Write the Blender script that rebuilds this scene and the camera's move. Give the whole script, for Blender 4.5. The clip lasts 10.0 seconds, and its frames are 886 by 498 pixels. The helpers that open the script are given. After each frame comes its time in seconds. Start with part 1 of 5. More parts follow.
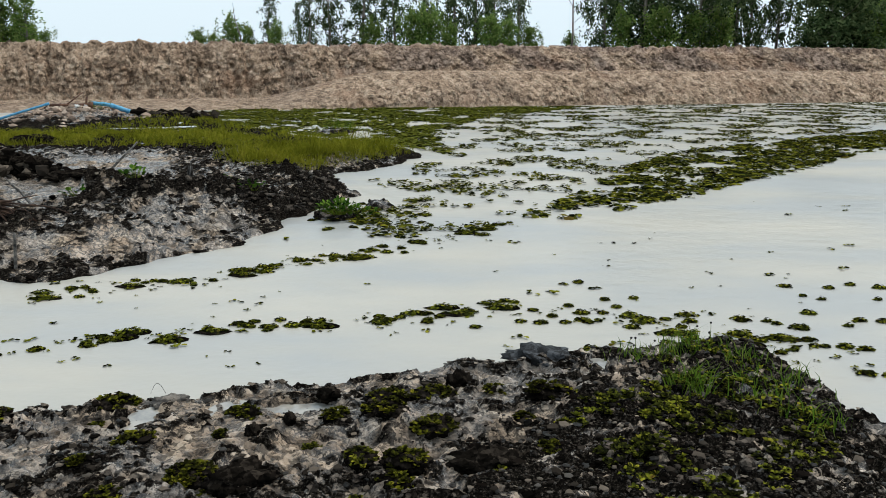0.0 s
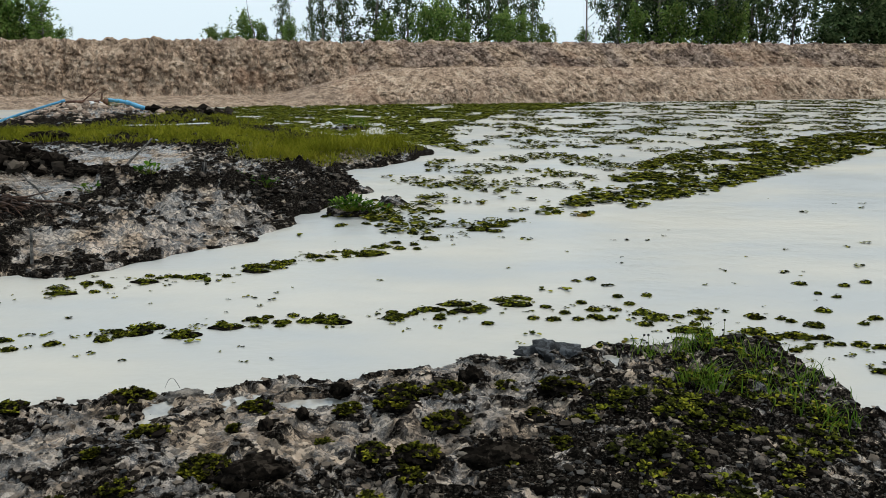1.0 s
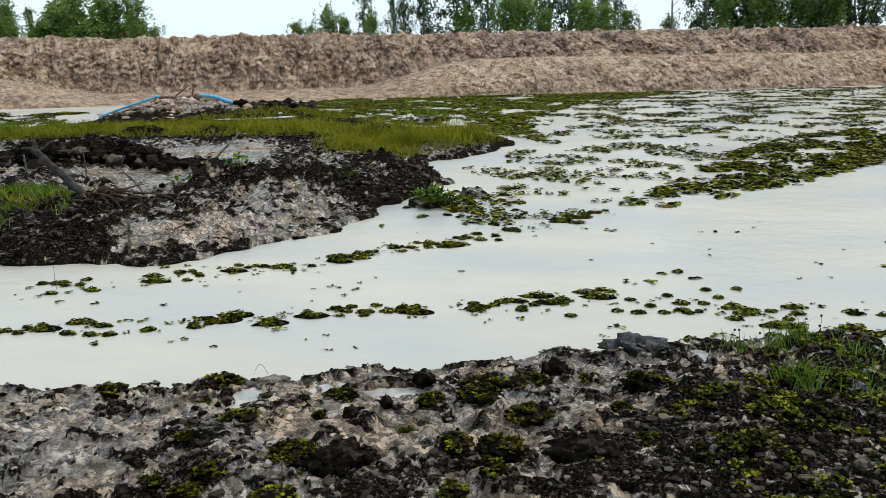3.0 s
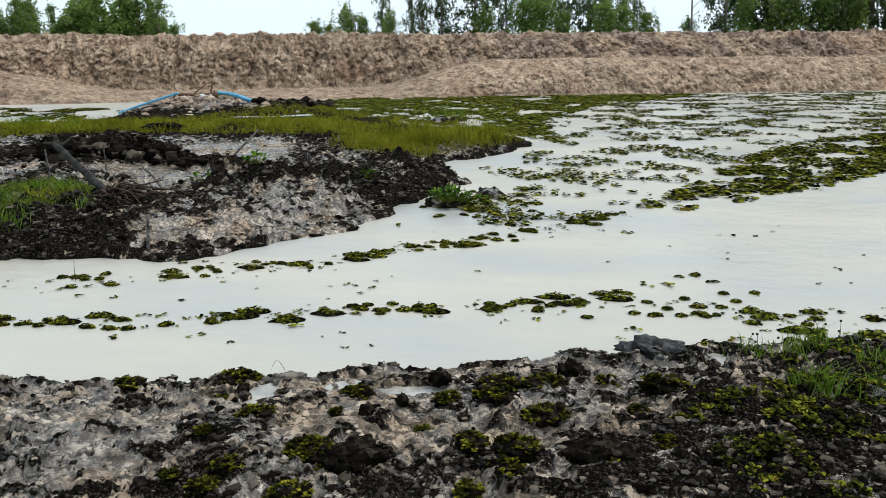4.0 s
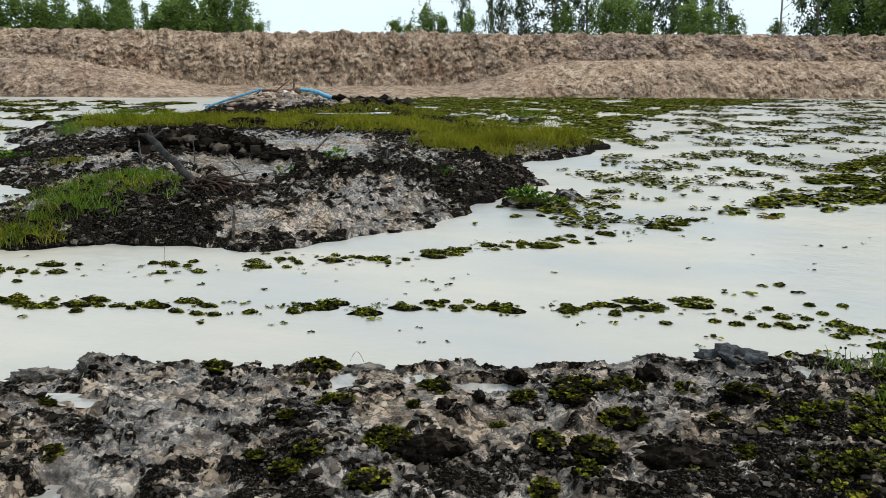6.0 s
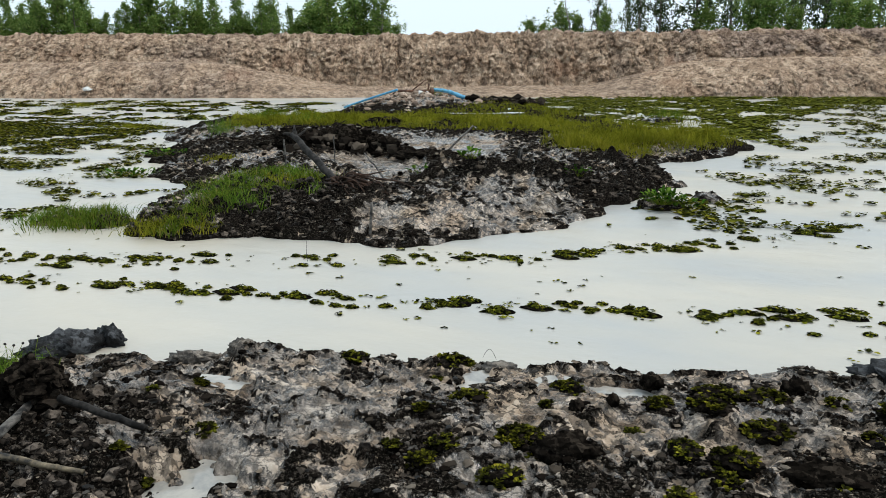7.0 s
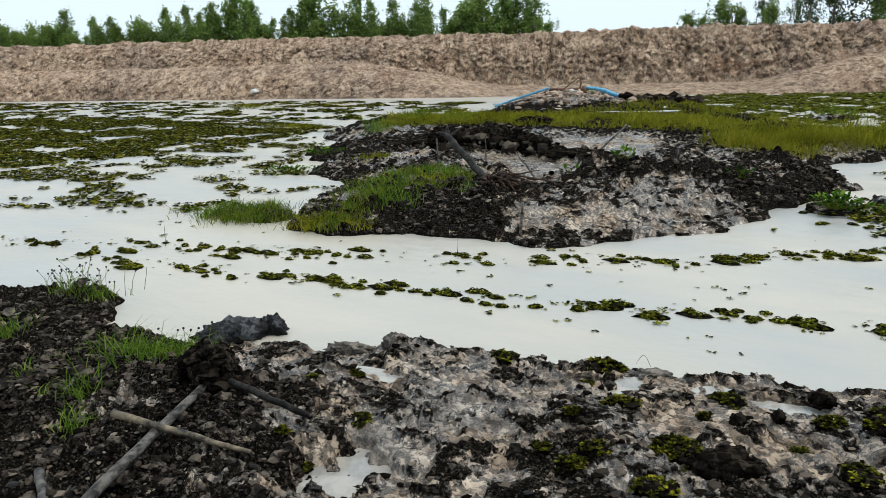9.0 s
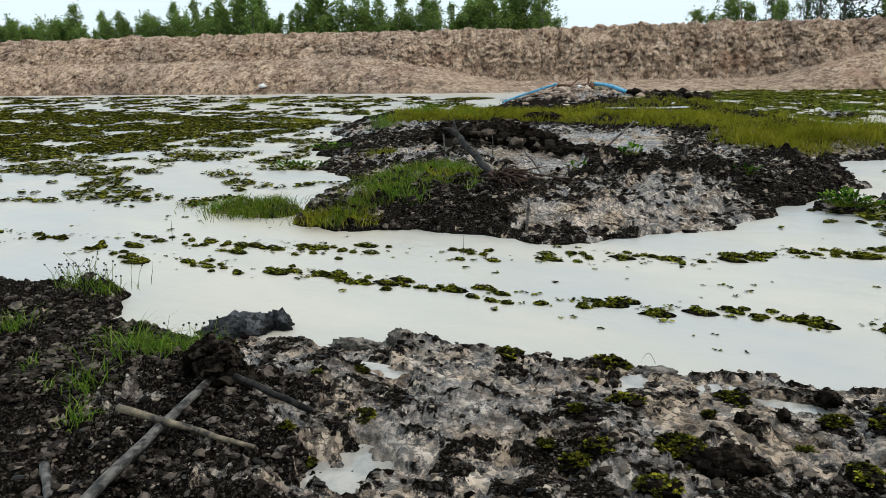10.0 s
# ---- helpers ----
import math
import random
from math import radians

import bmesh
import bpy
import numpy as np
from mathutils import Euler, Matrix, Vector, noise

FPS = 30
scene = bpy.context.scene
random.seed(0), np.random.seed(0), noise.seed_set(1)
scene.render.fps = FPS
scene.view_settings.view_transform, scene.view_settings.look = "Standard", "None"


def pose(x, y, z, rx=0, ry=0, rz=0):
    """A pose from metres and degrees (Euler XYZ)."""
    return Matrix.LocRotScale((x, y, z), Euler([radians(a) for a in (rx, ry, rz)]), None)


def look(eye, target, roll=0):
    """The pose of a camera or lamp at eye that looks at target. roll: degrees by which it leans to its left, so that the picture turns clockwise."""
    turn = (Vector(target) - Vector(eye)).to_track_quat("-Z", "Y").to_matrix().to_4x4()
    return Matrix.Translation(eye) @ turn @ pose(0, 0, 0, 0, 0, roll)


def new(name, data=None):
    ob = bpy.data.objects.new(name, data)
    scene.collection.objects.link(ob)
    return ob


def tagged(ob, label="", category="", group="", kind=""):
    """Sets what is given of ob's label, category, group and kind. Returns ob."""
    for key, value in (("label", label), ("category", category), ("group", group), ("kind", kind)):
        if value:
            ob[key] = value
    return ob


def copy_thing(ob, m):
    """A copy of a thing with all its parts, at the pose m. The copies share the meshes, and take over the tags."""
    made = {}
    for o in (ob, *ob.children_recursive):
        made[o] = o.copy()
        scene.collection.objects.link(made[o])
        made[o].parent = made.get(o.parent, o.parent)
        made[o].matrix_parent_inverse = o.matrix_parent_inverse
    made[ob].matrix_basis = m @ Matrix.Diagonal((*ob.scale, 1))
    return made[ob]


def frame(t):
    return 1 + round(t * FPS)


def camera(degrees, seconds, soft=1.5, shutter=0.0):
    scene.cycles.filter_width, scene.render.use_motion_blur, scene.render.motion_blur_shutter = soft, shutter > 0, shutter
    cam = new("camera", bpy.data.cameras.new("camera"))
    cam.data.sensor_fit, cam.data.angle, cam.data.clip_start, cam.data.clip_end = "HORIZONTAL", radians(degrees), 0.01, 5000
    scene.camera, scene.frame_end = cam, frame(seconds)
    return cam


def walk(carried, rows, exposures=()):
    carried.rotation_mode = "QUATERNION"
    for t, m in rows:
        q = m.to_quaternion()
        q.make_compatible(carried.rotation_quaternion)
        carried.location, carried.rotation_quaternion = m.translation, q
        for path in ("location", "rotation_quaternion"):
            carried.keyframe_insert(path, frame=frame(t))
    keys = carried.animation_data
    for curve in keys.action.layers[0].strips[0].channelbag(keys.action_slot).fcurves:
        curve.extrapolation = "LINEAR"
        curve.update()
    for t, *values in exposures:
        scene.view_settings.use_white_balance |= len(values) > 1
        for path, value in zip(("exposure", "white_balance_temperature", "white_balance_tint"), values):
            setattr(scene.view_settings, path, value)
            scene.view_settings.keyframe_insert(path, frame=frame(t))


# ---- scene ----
# camera: seconds, x, y, z, tilt, turn, roll
ROWS = [
    (0.0, 0.007, 0.004, 1.901, 76.80, 0.00, 0.17),
    (0.5, 0.003, 0.002, 1.899, 76.66, 0.22, 0.22),
    (1.0, 0.007, 0.002, 1.898, 76.57, 0.94, 0.10),
    (1.5, 0.006, 0.002, 1.896, 76.50, 1.75, -0.09),
    (2.0, -0.009, -0.001, 1.894, 76.31, 2.78, -0.32),
    (2.5, -0.018, 0.009, 1.889, 76.07, 4.33, -0.59),
    (3.0, -0.016, 0.013, 1.890, 76.01, 6.86, -1.04),
    (3.2, -0.019, 0.012, 1.889, 76.01, 7.38, -1.00),
    (4.3, -0.037, 0.004, 1.885, 76.04, 8.10, -0.36),
    (4.5, -0.040, 0.003, 1.884, 76.04, 8.26, -0.31),
    (5.0, -0.047, -0.007, 1.887, 76.00, 8.63, -0.15),
    (5.2, -0.049, -0.011, 1.885, 76.01, 8.80, -0.17),
    (6.3, -0.096, -0.059, 1.886, 76.02, 16.37, 0.11),
    (6.5, -0.103, -0.065, 1.886, 76.02, 18.72, -0.25),
    (7.0, -0.118, -0.081, 1.885, 76.04, 22.76, -0.45),
    (7.5, -0.132, -0.084, 1.891, 76.11, 24.89, -0.53),
    (8.0, -0.153, -0.084, 1.893, 76.17, 28.11, -1.13),
    (8.5, -0.165, -0.096, 1.897, 76.17, 31.86, -1.64),
    (9.0, -0.160, -0.093, 1.891, 76.14, 33.63, -1.57),
    (9.5, -0.158, -0.081, 1.891, 75.88, 33.86, -1.46),
    (10.0, -0.154, -0.083, 1.894, 75.83, 34.16, -1.41),
]
cam = camera(58.64, 10.0, soft=0.6)
walk(cam, [(t, pose(x, y, z, tilt, 0, turn) @ pose(0, 0, 0, 0, 0, roll)) for t, x, y, z, tilt, turn, roll in ROWS], exposures=((0.0, -0.18), (1.0, -0.2), (2.0, -0.24), (2.5, -0.03), (5.0, 0.0), (6.5, -0.04), (10.0, -0.05)))

# ---- light: bright haze, thin cloud ----
SUN_UP, SUN_ROUND = 62.0, 70.0
world = bpy.data.worlds.new("sky")
scene.world = world
world.use_nodes = True
wn, wl = world.node_tree.nodes, world.node_tree.links
wn.clear()
sky = wn.new("ShaderNodeTexSky")
sky.sky_type, sky.sun_disc = "NISHITA", False
sky.sun_elevation, sky.sun_rotation = radians(SUN_UP), radians(SUN_ROUND)
sky.air_density, sky.dust_density, sky.ozone_density = 1.0, 4.0, 1.0
veil = wn.new("ShaderNodeMixRGB")
veil.inputs[0].default_value = 0.85
veil.inputs[2].default_value = (10.0, 11.8, 12.9, 1)
back = wn.new("ShaderNodeBackground")
back.inputs[1].default_value = 0.1
wout = wn.new("ShaderNodeOutputWorld")
wl.new(sky.outputs[0], veil.inputs[1])
wl.new(veil.outputs[0], back.inputs[0])
wl.new(back.outputs[0], wout.inputs[0])

sun_data = bpy.data.lights.new("sun", "SUN")
sun_data.energy, sun_data.angle, sun_data.color = 1.9, radians(11), (1.0, 0.94, 0.86)
sun = new("sun", sun_data)
a = radians(SUN_ROUND)
sun.matrix_world = look((0, 0, 0), (-math.sin(a) * math.cos(radians(SUN_UP)), -math.cos(a) * math.cos(radians(SUN_UP)), -math.sin(radians(SUN_UP))))


# ---- material kit ----
class Mat:
    """A small builder for node materials."""

    def __init__(self, name):
        self.m = bpy.data.materials.new(name)
        self.m.use_nodes = True
        self.n, self.l = self.m.node_tree.nodes, self.m.node_tree.links
        self.bsdf = self.n["Principled BSDF"]
        self.co = self.n.new("ShaderNodeTexCoord").outputs["Object"]

    def link(self, a, b):
        self.l.new(a, b)

    def noise(self, scale, detail=4.0, rough=0.55, stretch=None, distort=0.0):
        n = self.n.new("ShaderNodeTexNoise")
        n.inputs["Scale"].default_value, n.inputs["Detail"].default_value = scale, detail
        n.inputs["Roughness"].default_value, n.inputs["Distortion"].default_value = rough, distort
        co = self.co
        if stretch:
            mp = self.n.new("ShaderNodeMapping")
            mp.inputs["Scale"].default_value = stretch
            self.link(self.co, mp.inputs[0])
            co = mp.outputs[0]
        self.link(co, n.inputs["Vector"])
        return n.outputs[0]

    def plates(self, scale, warp=0.05, squash=(1, 1, 1)):
        """Broken plates: a random value for each, and the distance from its middle."""
        n, a = self.n.new("ShaderNodeTexNoise"), self.n.new("ShaderNodeVectorMath")
        n.inputs["Scale"].default_value, n.inputs["Detail"].default_value = scale * 0.9, 4
        self.link(self.co, n.inputs["Vector"])
        a.operation = "MULTIPLY_ADD"
        a.inputs[1].default_value = (warp, warp, warp)
        self.link(n.outputs[1], a.inputs[0])
        self.link(self.co, a.inputs[2])
        mp, v, c = self.n.new("ShaderNodeMapping"), self.n.new("ShaderNodeTexVoronoi"), self.n.new("ShaderNodeSeparateColor")
        mp.inputs["Scale"].default_value = squash
        v.inputs["Scale"].default_value = scale
        self.link(a.outputs[0], mp.inputs[0])
        self.link(mp.outputs[0], v.inputs["Vector"])
        self.link(v.outputs["Color"], c.inputs[0])
        return c.outputs[0], v.outputs["Distance"]

    def attr(self, name):
        n = self.n.new("ShaderNodeAttribute")
        n.attribute_name = name
        return n.outputs["Fac"]

    def island(self):
        return self.n.new("ShaderNodeNewGeometry").outputs["Random Per Island"]

    def per_object(self):
        return self.n.new("ShaderNodeObjectInfo").outputs["Random"]

    def ramp(self, fac, stops):
        n = self.n.new("ShaderNodeValToRGB")
        e = n.color_ramp.elements
        while len(e) < len(stops):
            e.new(0.5)
        for k, (p, c) in zip(e, stops):
            k.position = p
            k.color = (*c, 1) if len(c) == 3 else c
        self.link(fac, n.inputs[0])
        return n.outputs[0]

    def span(self, fac, a, b, lo=0.0, hi=1.0):
        n = self.n.new("ShaderNodeMapRange")
        for i, v in enumerate((a, b, lo, hi)):
            n.inputs[i + 1].default_value = v
        self.link(fac, n.inputs[0])
        return n.outputs[0]

    def math(self, op, a, b):
        n = self.n.new("ShaderNodeMath")
        n.operation = op
        for i, v in enumerate((a, b)):
            if isinstance(v, (int, float)):
                n.inputs[i].default_value = v
            else:
                self.link(v, n.inputs[i])
        return n.outputs[0]

    def mix(self, fac, a, b, mode="MIX"):
        n = self.n.new("ShaderNodeMixRGB")
        n.blend_type = mode
        for i, v in enumerate((fac, a, b)):
            if isinstance(v, (int, float)):
                n.inputs[i].default_value = v
            elif isinstance(v, tuple):
                n.inputs[i].default_value = (*v, 1)
            else:
                self.link(v, n.inputs[i])
        return n.outputs[0]

    def bump(self, height, strength=0.5, distance=0.02, under=None):
        n = self.n.new("ShaderNodeBump")
        n.inputs["Strength"].default_value, n.inputs["Distance"].default_value = strength, distance
        self.link(height, n.inputs["Height"])
        if under:
            self.link(under, n.inputs["Normal"])
        return n.outputs[0]

    def done(self, colour=None, rough=0.6, normal=None, metal=0.0, spec=0.5):
        b = self.bsdf
        for key, v in (("Base Color", colour), ("Roughness", rough), ("Metallic", metal), ("Specular IOR Level", spec), ("Normal", normal)):
            if v is None:
                continue
            if isinstance(v, (int, float)):
                b.inputs[key].default_value = v
            elif isinstance(v, tuple):
                b.inputs[key].default_value = (*v, 1)
            else:
                self.link(v, b.inputs[key])
        return self.m


def mud_material():
    k = Mat("wet_mud")
    fine, mid, big = k.noise(60, 6, 0.75), k.noise(6, 5, 0.62, (1, 1.1, 1), 0.4), k.noise(1.3, 3)
    flake = k.noise(13, 7, 0.7, (0.9, 1.1, 1), 0.4)
    # plates of drying skin: one tone each, torn dark rims
    p1, d1 = k.plates(10, 0.12, (0.8, 1.25, 1))
    p2, d2 = k.plates(24, 0.06, (0.85, 1.2, 1))
    tone = k.math("ADD", k.math("MULTIPLY", mid, 0.7), k.math("ADD", k.math("MULTIPLY", fine, 0.18), k.math("ADD", k.math("MULTIPLY", p1, 0.07), k.math("MULTIPLY", p2, 0.05))))
    warm = k.ramp(tone, [(0.37, (0.09, 0.067, 0.049)), (0.46, (0.25, 0.19, 0.139)), (0.54, (0.40, 0.312, 0.232)), (0.64, (0.55, 0.45, 0.35))])
    grey = k.ramp(tone, [(0.37, (0.03, 0.028, 0.026)), (0.46, (0.105, 0.097, 0.089)), (0.55, (0.21, 0.19, 0.17)), (0.65, (0.34, 0.308, 0.272))])
    clay = k.mix(k.span(big, 0.44, 0.58, 0.0, 0.65), warm, grey)
    sand = k.span(k.attr("sand"), 0.4, 0.75, 0, 0.8)
    clay = k.mix(sand, clay, k.ramp(fine, [(0.4, (0.34, 0.245, 0.175)), (0.6, (0.52, 0.40, 0.30))]))
    chip = k.ramp(fine, [(0.4, (0.008, 0.007, 0.006)), (0.52, (0.032, 0.0275, 0.024)), (0.64, (0.11, 0.094, 0.08))])
    muck = k.ramp(fine, [(0.4, (0.002, 0.0018, 0.0015)), (0.52, (0.007, 0.006, 0.005)), (0.6, (0.04, 0.033, 0.027)), (0.67, (0.12, 0.10, 0.083))])
    low = k.math("MULTIPLY", k.math("SUBTRACT", k.attr("muck"), 0.45), 0.55)
    ragged = k.math("SUBTRACT", k.math("ADD", k.math("ADD", flake, low), k.math("MULTIPLY", k.math("SUBTRACT", fine, 0.5), 0.25)), k.math("MULTIPLY", sand, 0.06))
    ragged = k.math("ADD", ragged, k.math("MULTIPLY", k.math("SUBTRACT", p2, 0.5), 0.08))
    torn = k.math("ADD", d2, k.math("MULTIPLY", k.math("SUBTRACT", flake, 0.5), 0.9))
    colour = k.mix(k.span(torn, 0.46, 0.56, 0, 0.75), clay, k.ramp(fine, [(0.4, (0.02, 0.017, 0.015)), (0.6, (0.10, 0.085, 0.07))]))
    colour = k.mix(k.span(ragged, 0.515, 0.53, 0, 0.95), colour, chip)
    crack = k.math("ABSOLUTE", k.math("SUBTRACT", k.noise(7, 5, 0.6, (0.8, 1.2, 1), 1.0), 0.5), 0)
    colour = k.mix(k.span(crack, 0.004, 0.016, 0.85, 0), colour, (0.025, 0.021, 0.018))
    edge = k.math("ADD", k.attr("muck"), k.math("MULTIPLY", k.math("SUBTRACT", flake, 0.5), 0.75))
    edge = k.math("SUBTRACT", k.math("ADD", edge, k.math("MULTIPLY", k.math("SUBTRACT", fine, 0.5), 0.35)), k.math("MULTIPLY", sand, 0.25))
    f = k.span(edge, 0.52, 0.56)
    colour = k.mix(f, colour, muck)
    wet = k.span(k.noise(2.6, 5, 0.65), 0.43, 0.53)
    calm = k.span(wet, 0, 1, 1.0, 0.45)
    rough = k.math("ADD", k.math("MULTIPLY", k.math("SUBTRACT", 1.0, wet), 0.28), k.span(fine, 0.38, 0.62, 0.08, 0.34))
    n = k.bump(k.math("ADD", p1, k.math("MULTIPLY", p2, 0.5)), 0.4, 0.015)
    n = k.bump(k.math("MULTIPLY", flake, calm), 0.8, 0.02, n)
    n = k.bump(k.math("MULTIPLY", fine, calm), 0.7, 0.006, n)
    return k.done(colour, rough, n, spec=k.math("ADD", k.math("MULTIPLY", k.math("MULTIPLY", wet, k.math("SUBTRACT", 1.0, f)), 0.5), 0.0))


def soil_material():
    k = Mat("dug_soil")
    big, mid, fine = k.noise(0.22, 4, 0.6), k.noise(3.2, 8, 0.78), k.noise(9, 6, 0.72)
    p1, d1 = k.plates(2.6, 0.4, (1, 1, 0.8))
    p2, d2 = k.plates(7.0, 0.2)
    mid = k.math("ADD", k.math("MULTIPLY", mid, 0.7), k.math("ADD", k.math("MULTIPLY", p1, 0.13), k.math("MULTIPLY", p2, 0.17)))
    rill = k.noise(1.6, 6, 0.7, (2.6, 2.6, 0.7), 0.8)
    c = k.ramp(mid, [(0.36, (0.16, 0.104, 0.070)), (0.45, (0.40, 0.272, 0.184)), (0.53, (0.56, 0.395, 0.275)), (0.62, (0.74, 0.56, 0.41))])
    c = k.mix(k.span(big, 0.5, 0.66, 0, 0.4), c, k.ramp(mid, [(0.4, (0.11, 0.08, 0.07)), (0.6, (0.30, 0.225, 0.185))]))
    c = k.mix(k.span(rill, 0.56, 0.6, 0, 0.6), c, (0.07, 0.05, 0.038))
    # dark specks put the shadow of small crevices into the soil colour
    c = k.mix(k.span(fine, 0.54, 0.6, 0, 0.5), c, (0.06, 0.045, 0.035))
    c = k.mix(k.span(k.noise(0.35, 2), 0.6, 0.7, 0, 0.35), c, (0.38, 0.21, 0.13))
    # darker purple-brown tone on the upper face towards the east
    c = k.mix(k.math("MULTIPLY", k.attr("upper_dark"), 0.6), c, k.ramp(mid, [(0.42, (0.045, 0.032, 0.03)), (0.5, (0.15, 0.105, 0.09)), (0.58, (0.34, 0.25, 0.21))]))
    c = k.mix(k.span(k.attr("sand"), 0.3, 0.8, 0, 0.25), c, k.ramp(fine, [(0.42, (0.26, 0.19, 0.14)), (0.58, (0.48, 0.375, 0.29))]))
    n = k.bump(mid, 1.0, 0.3)
    n = k.bump(fine, 1.0, 0.05, n)
    return k.done(c, 0.9, n, spec=0.2)


def water_material():
    k = Mat("silty_water")
    # cream silt tone; the greyer streaks imitate sky sheen in the base colour
    c = k.ramp(k.noise(0.5, 4, 0.55, (0.5, 1.2, 1)), [(0.38, (0.36, 0.358, 0.34)), (0.5, (0.41, 0.386, 0.336)), (0.62, (0.465, 0.424, 0.352))])
    b = k.bump(k.noise(3.2, 3, 0.55, (0.8, 1.3, 1)), 0.3, 0.045)
    b = k.bump(k.noise(14, 2, 0.5), 0.15, 0.01, b)
    return k.done(c, k.span(k.noise(0.5, 2), 0.35, 0.65, 0.3, 0.42), b, spec=0.9)


def leaf_material(name, stops, rough=0.5, per_thing=0.0, spec=0.0, clump=0.0, thin=0.0):
    k = Mat(name)
    f = k.island()
    if clump:
        f = k.math("ADD", k.math("MULTIPLY", f, 0.45), k.span(k.noise(clump, 3, 0.6), 0.32, 0.68, 0, 0.55))
    c = k.ramp(f, stops)
    if per_thing:
        c = k.mix(k.math("MULTIPLY", k.per_object(), per_thing), c, k.mix(1.0, c, (0.42, 0.36, 0.3), "MULTIPLY"))
    c = k.mix(k.span(k.noise(25, 3), 0.35, 0.7, 0, 0.4), c, k.mix(1.0, c, (0.5, 0.5, 0.4), "MULTIPLY"))
    done = k.done(c, rough, k.bump(k.noise(160, 2), 0.3, 0.003), spec=spec)
    if thin:
        # light that passes through thin leaves
        glow, both = k.n.new("ShaderNodeBsdfTranslucent"), k.n.new("ShaderNodeMixShader")
        k.link(c, glow.inputs[0])
        both.inputs[0].default_value = thin
        k.link(k.bsdf.outputs[0], both.inputs[1])
        k.link(glow.outputs[0], both.inputs[2])
        k.link(both.outputs[0], k.n["Material Output"].inputs[0])
    return done


def plain_material(name, dark, light, scale=12, rough=0.7, stretch=None, bump=0.4, depth=0.01, spec=0.4):
    k = Mat(name)
    f = k.noise(scale, 6, 0.65, stretch)
    return k.done(k.ramp(f, [(0.4, dark), (0.6, light)]), rough, k.bump(f, bump, depth), spec=spec)


MUD = mud_material()
SOIL = soil_material()
WATER = water_material()
WEED = leaf_material("weed_leaf", [(0.0, (0.006, 0.007, 0.004)), (0.38, (0.022, 0.026, 0.007)), (0.6, (0.08, 0.092, 0.011)), (0.8, (0.19, 0.20, 0.018)), (0.93, (0.30, 0.29, 0.03)), (1.0, (0.05, 0.028, 0.012))], 0.45, 0.6)
WEED_HEAP = leaf_material("weed_heap_leaf", [(0.0, (0.004, 0.004, 0.003)), (0.36, (0.012, 0.013, 0.005)), (0.55, (0.06, 0.066, 0.011)), (0.72, (0.17, 0.18, 0.018)), (0.86, (0.30, 0.28, 0.03)), (1.0, (0.09, 0.045, 0.016))], 0.45, 0.0, 0.0, 7.0)
WEED_BANK = leaf_material("stranded_weed_leaf", [(0.0, (0.005, 0.005, 0.003)), (0.36, (0.016, 0.017, 0.005)), (0.58, (0.07, 0.074, 0.011)), (0.75, (0.18, 0.185, 0.018)), (0.88, (0.32, 0.29, 0.03)), (1.0, (0.08, 0.04, 0.016))], 0.45, 0.6, 0.0, 13.0)
WEED_FAR = leaf_material("weed_mat_leaf", [(0.0, (0.004, 0.005, 0.003)), (0.4, (0.02, 0.025, 0.006)), (0.74, (0.1, 0.104, 0.013)), (0.95, (0.18, 0.17, 0.02)), (1.0, (0.09, 0.055, 0.018))], 0.5)
GRASS = leaf_material("grass_blade", [(0.0, (0.035, 0.06, 0.008)), (0.4, (0.105, 0.165, 0.016)), (0.8, (0.15, 0.20, 0.022)), (1.0, (0.24, 0.20, 0.06))], 0.5, thin=0.3)
GRASS_FRESH = leaf_material("fresh_grass", [(0.0, (0.045, 0.09, 0.011)), (0.6, (0.115, 0.215, 0.022)), (1.0, (0.22, 0.27, 0.05))], 0.45, thin=0.3)
BROAD_LEAF = leaf_material("broad_leaf", [(0.0, (0.012, 0.03, 0.006)), (0.5, (0.05, 0.12, 0.014)), (1.0, (0.15, 0.23, 0.035))], 0.4)
REED = leaf_material("reed_blade", [(0.0, (0.05, 0.056, 0.006)), (0.4, (0.16, 0.168, 0.014)), (0.7, (0.25, 0.25, 0.022)), (1.0, (0.32, 0.27, 0.045))], 0.55, clump=1.6, thin=0.3)
TREE_LEAF = leaf_material("tree_leaf", [(0.0, (0.02, 0.04, 0.016)), (0.5, (0.085, 0.135, 0.055)), (1.0, (0.20, 0.26, 0.12))], 0.45, 0.4, thin=0.45)
YOUNG_LEAF = leaf_material("young_tree_leaf", [(0.0, (0.09, 0.165, 0.04)), (0.5, (0.20, 0.32, 0.08)), (1.0, (0.34, 0.43, 0.13))], 0.45, 0.4, thin=0.45)
BARK = plain_material("pale_bark", (0.10, 0.085, 0.07), (0.26, 0.23, 0.19), 6, 0.85, (1, 1, 0.2))
WOOD = plain_material("weathered_wood", (0.006, 0.0055, 0.005), (0.13, 0.118, 0.105), 26, 0.7, (1, 0.5, 1), 0.8, 0.012)
BAMBOO = plain_material("pale_bamboo", (0.01, 0.008, 0.006), (0.21, 0.165, 0.105), 9, 0.6, None, 0.7, 0.01)
DARK_WOOD = plain_material("wet_dark_wood", (0.006, 0.0055, 0.005), (0.04, 0.036, 0.033), 14, 0.6, None, 0.4, 0.01, 0.08)
MARSH = leaf_material("marsh_leaf", [(0.0, (0.025, 0.032, 0.008)), (0.5, (0.08, 0.09, 0.014)), (1.0, (0.15, 0.15, 0.03))], 0.55)
ROOT = plain_material("rusty_roots", (0.018, 0.011, 0.008), (0.075, 0.038, 0.022), 14, 0.85)
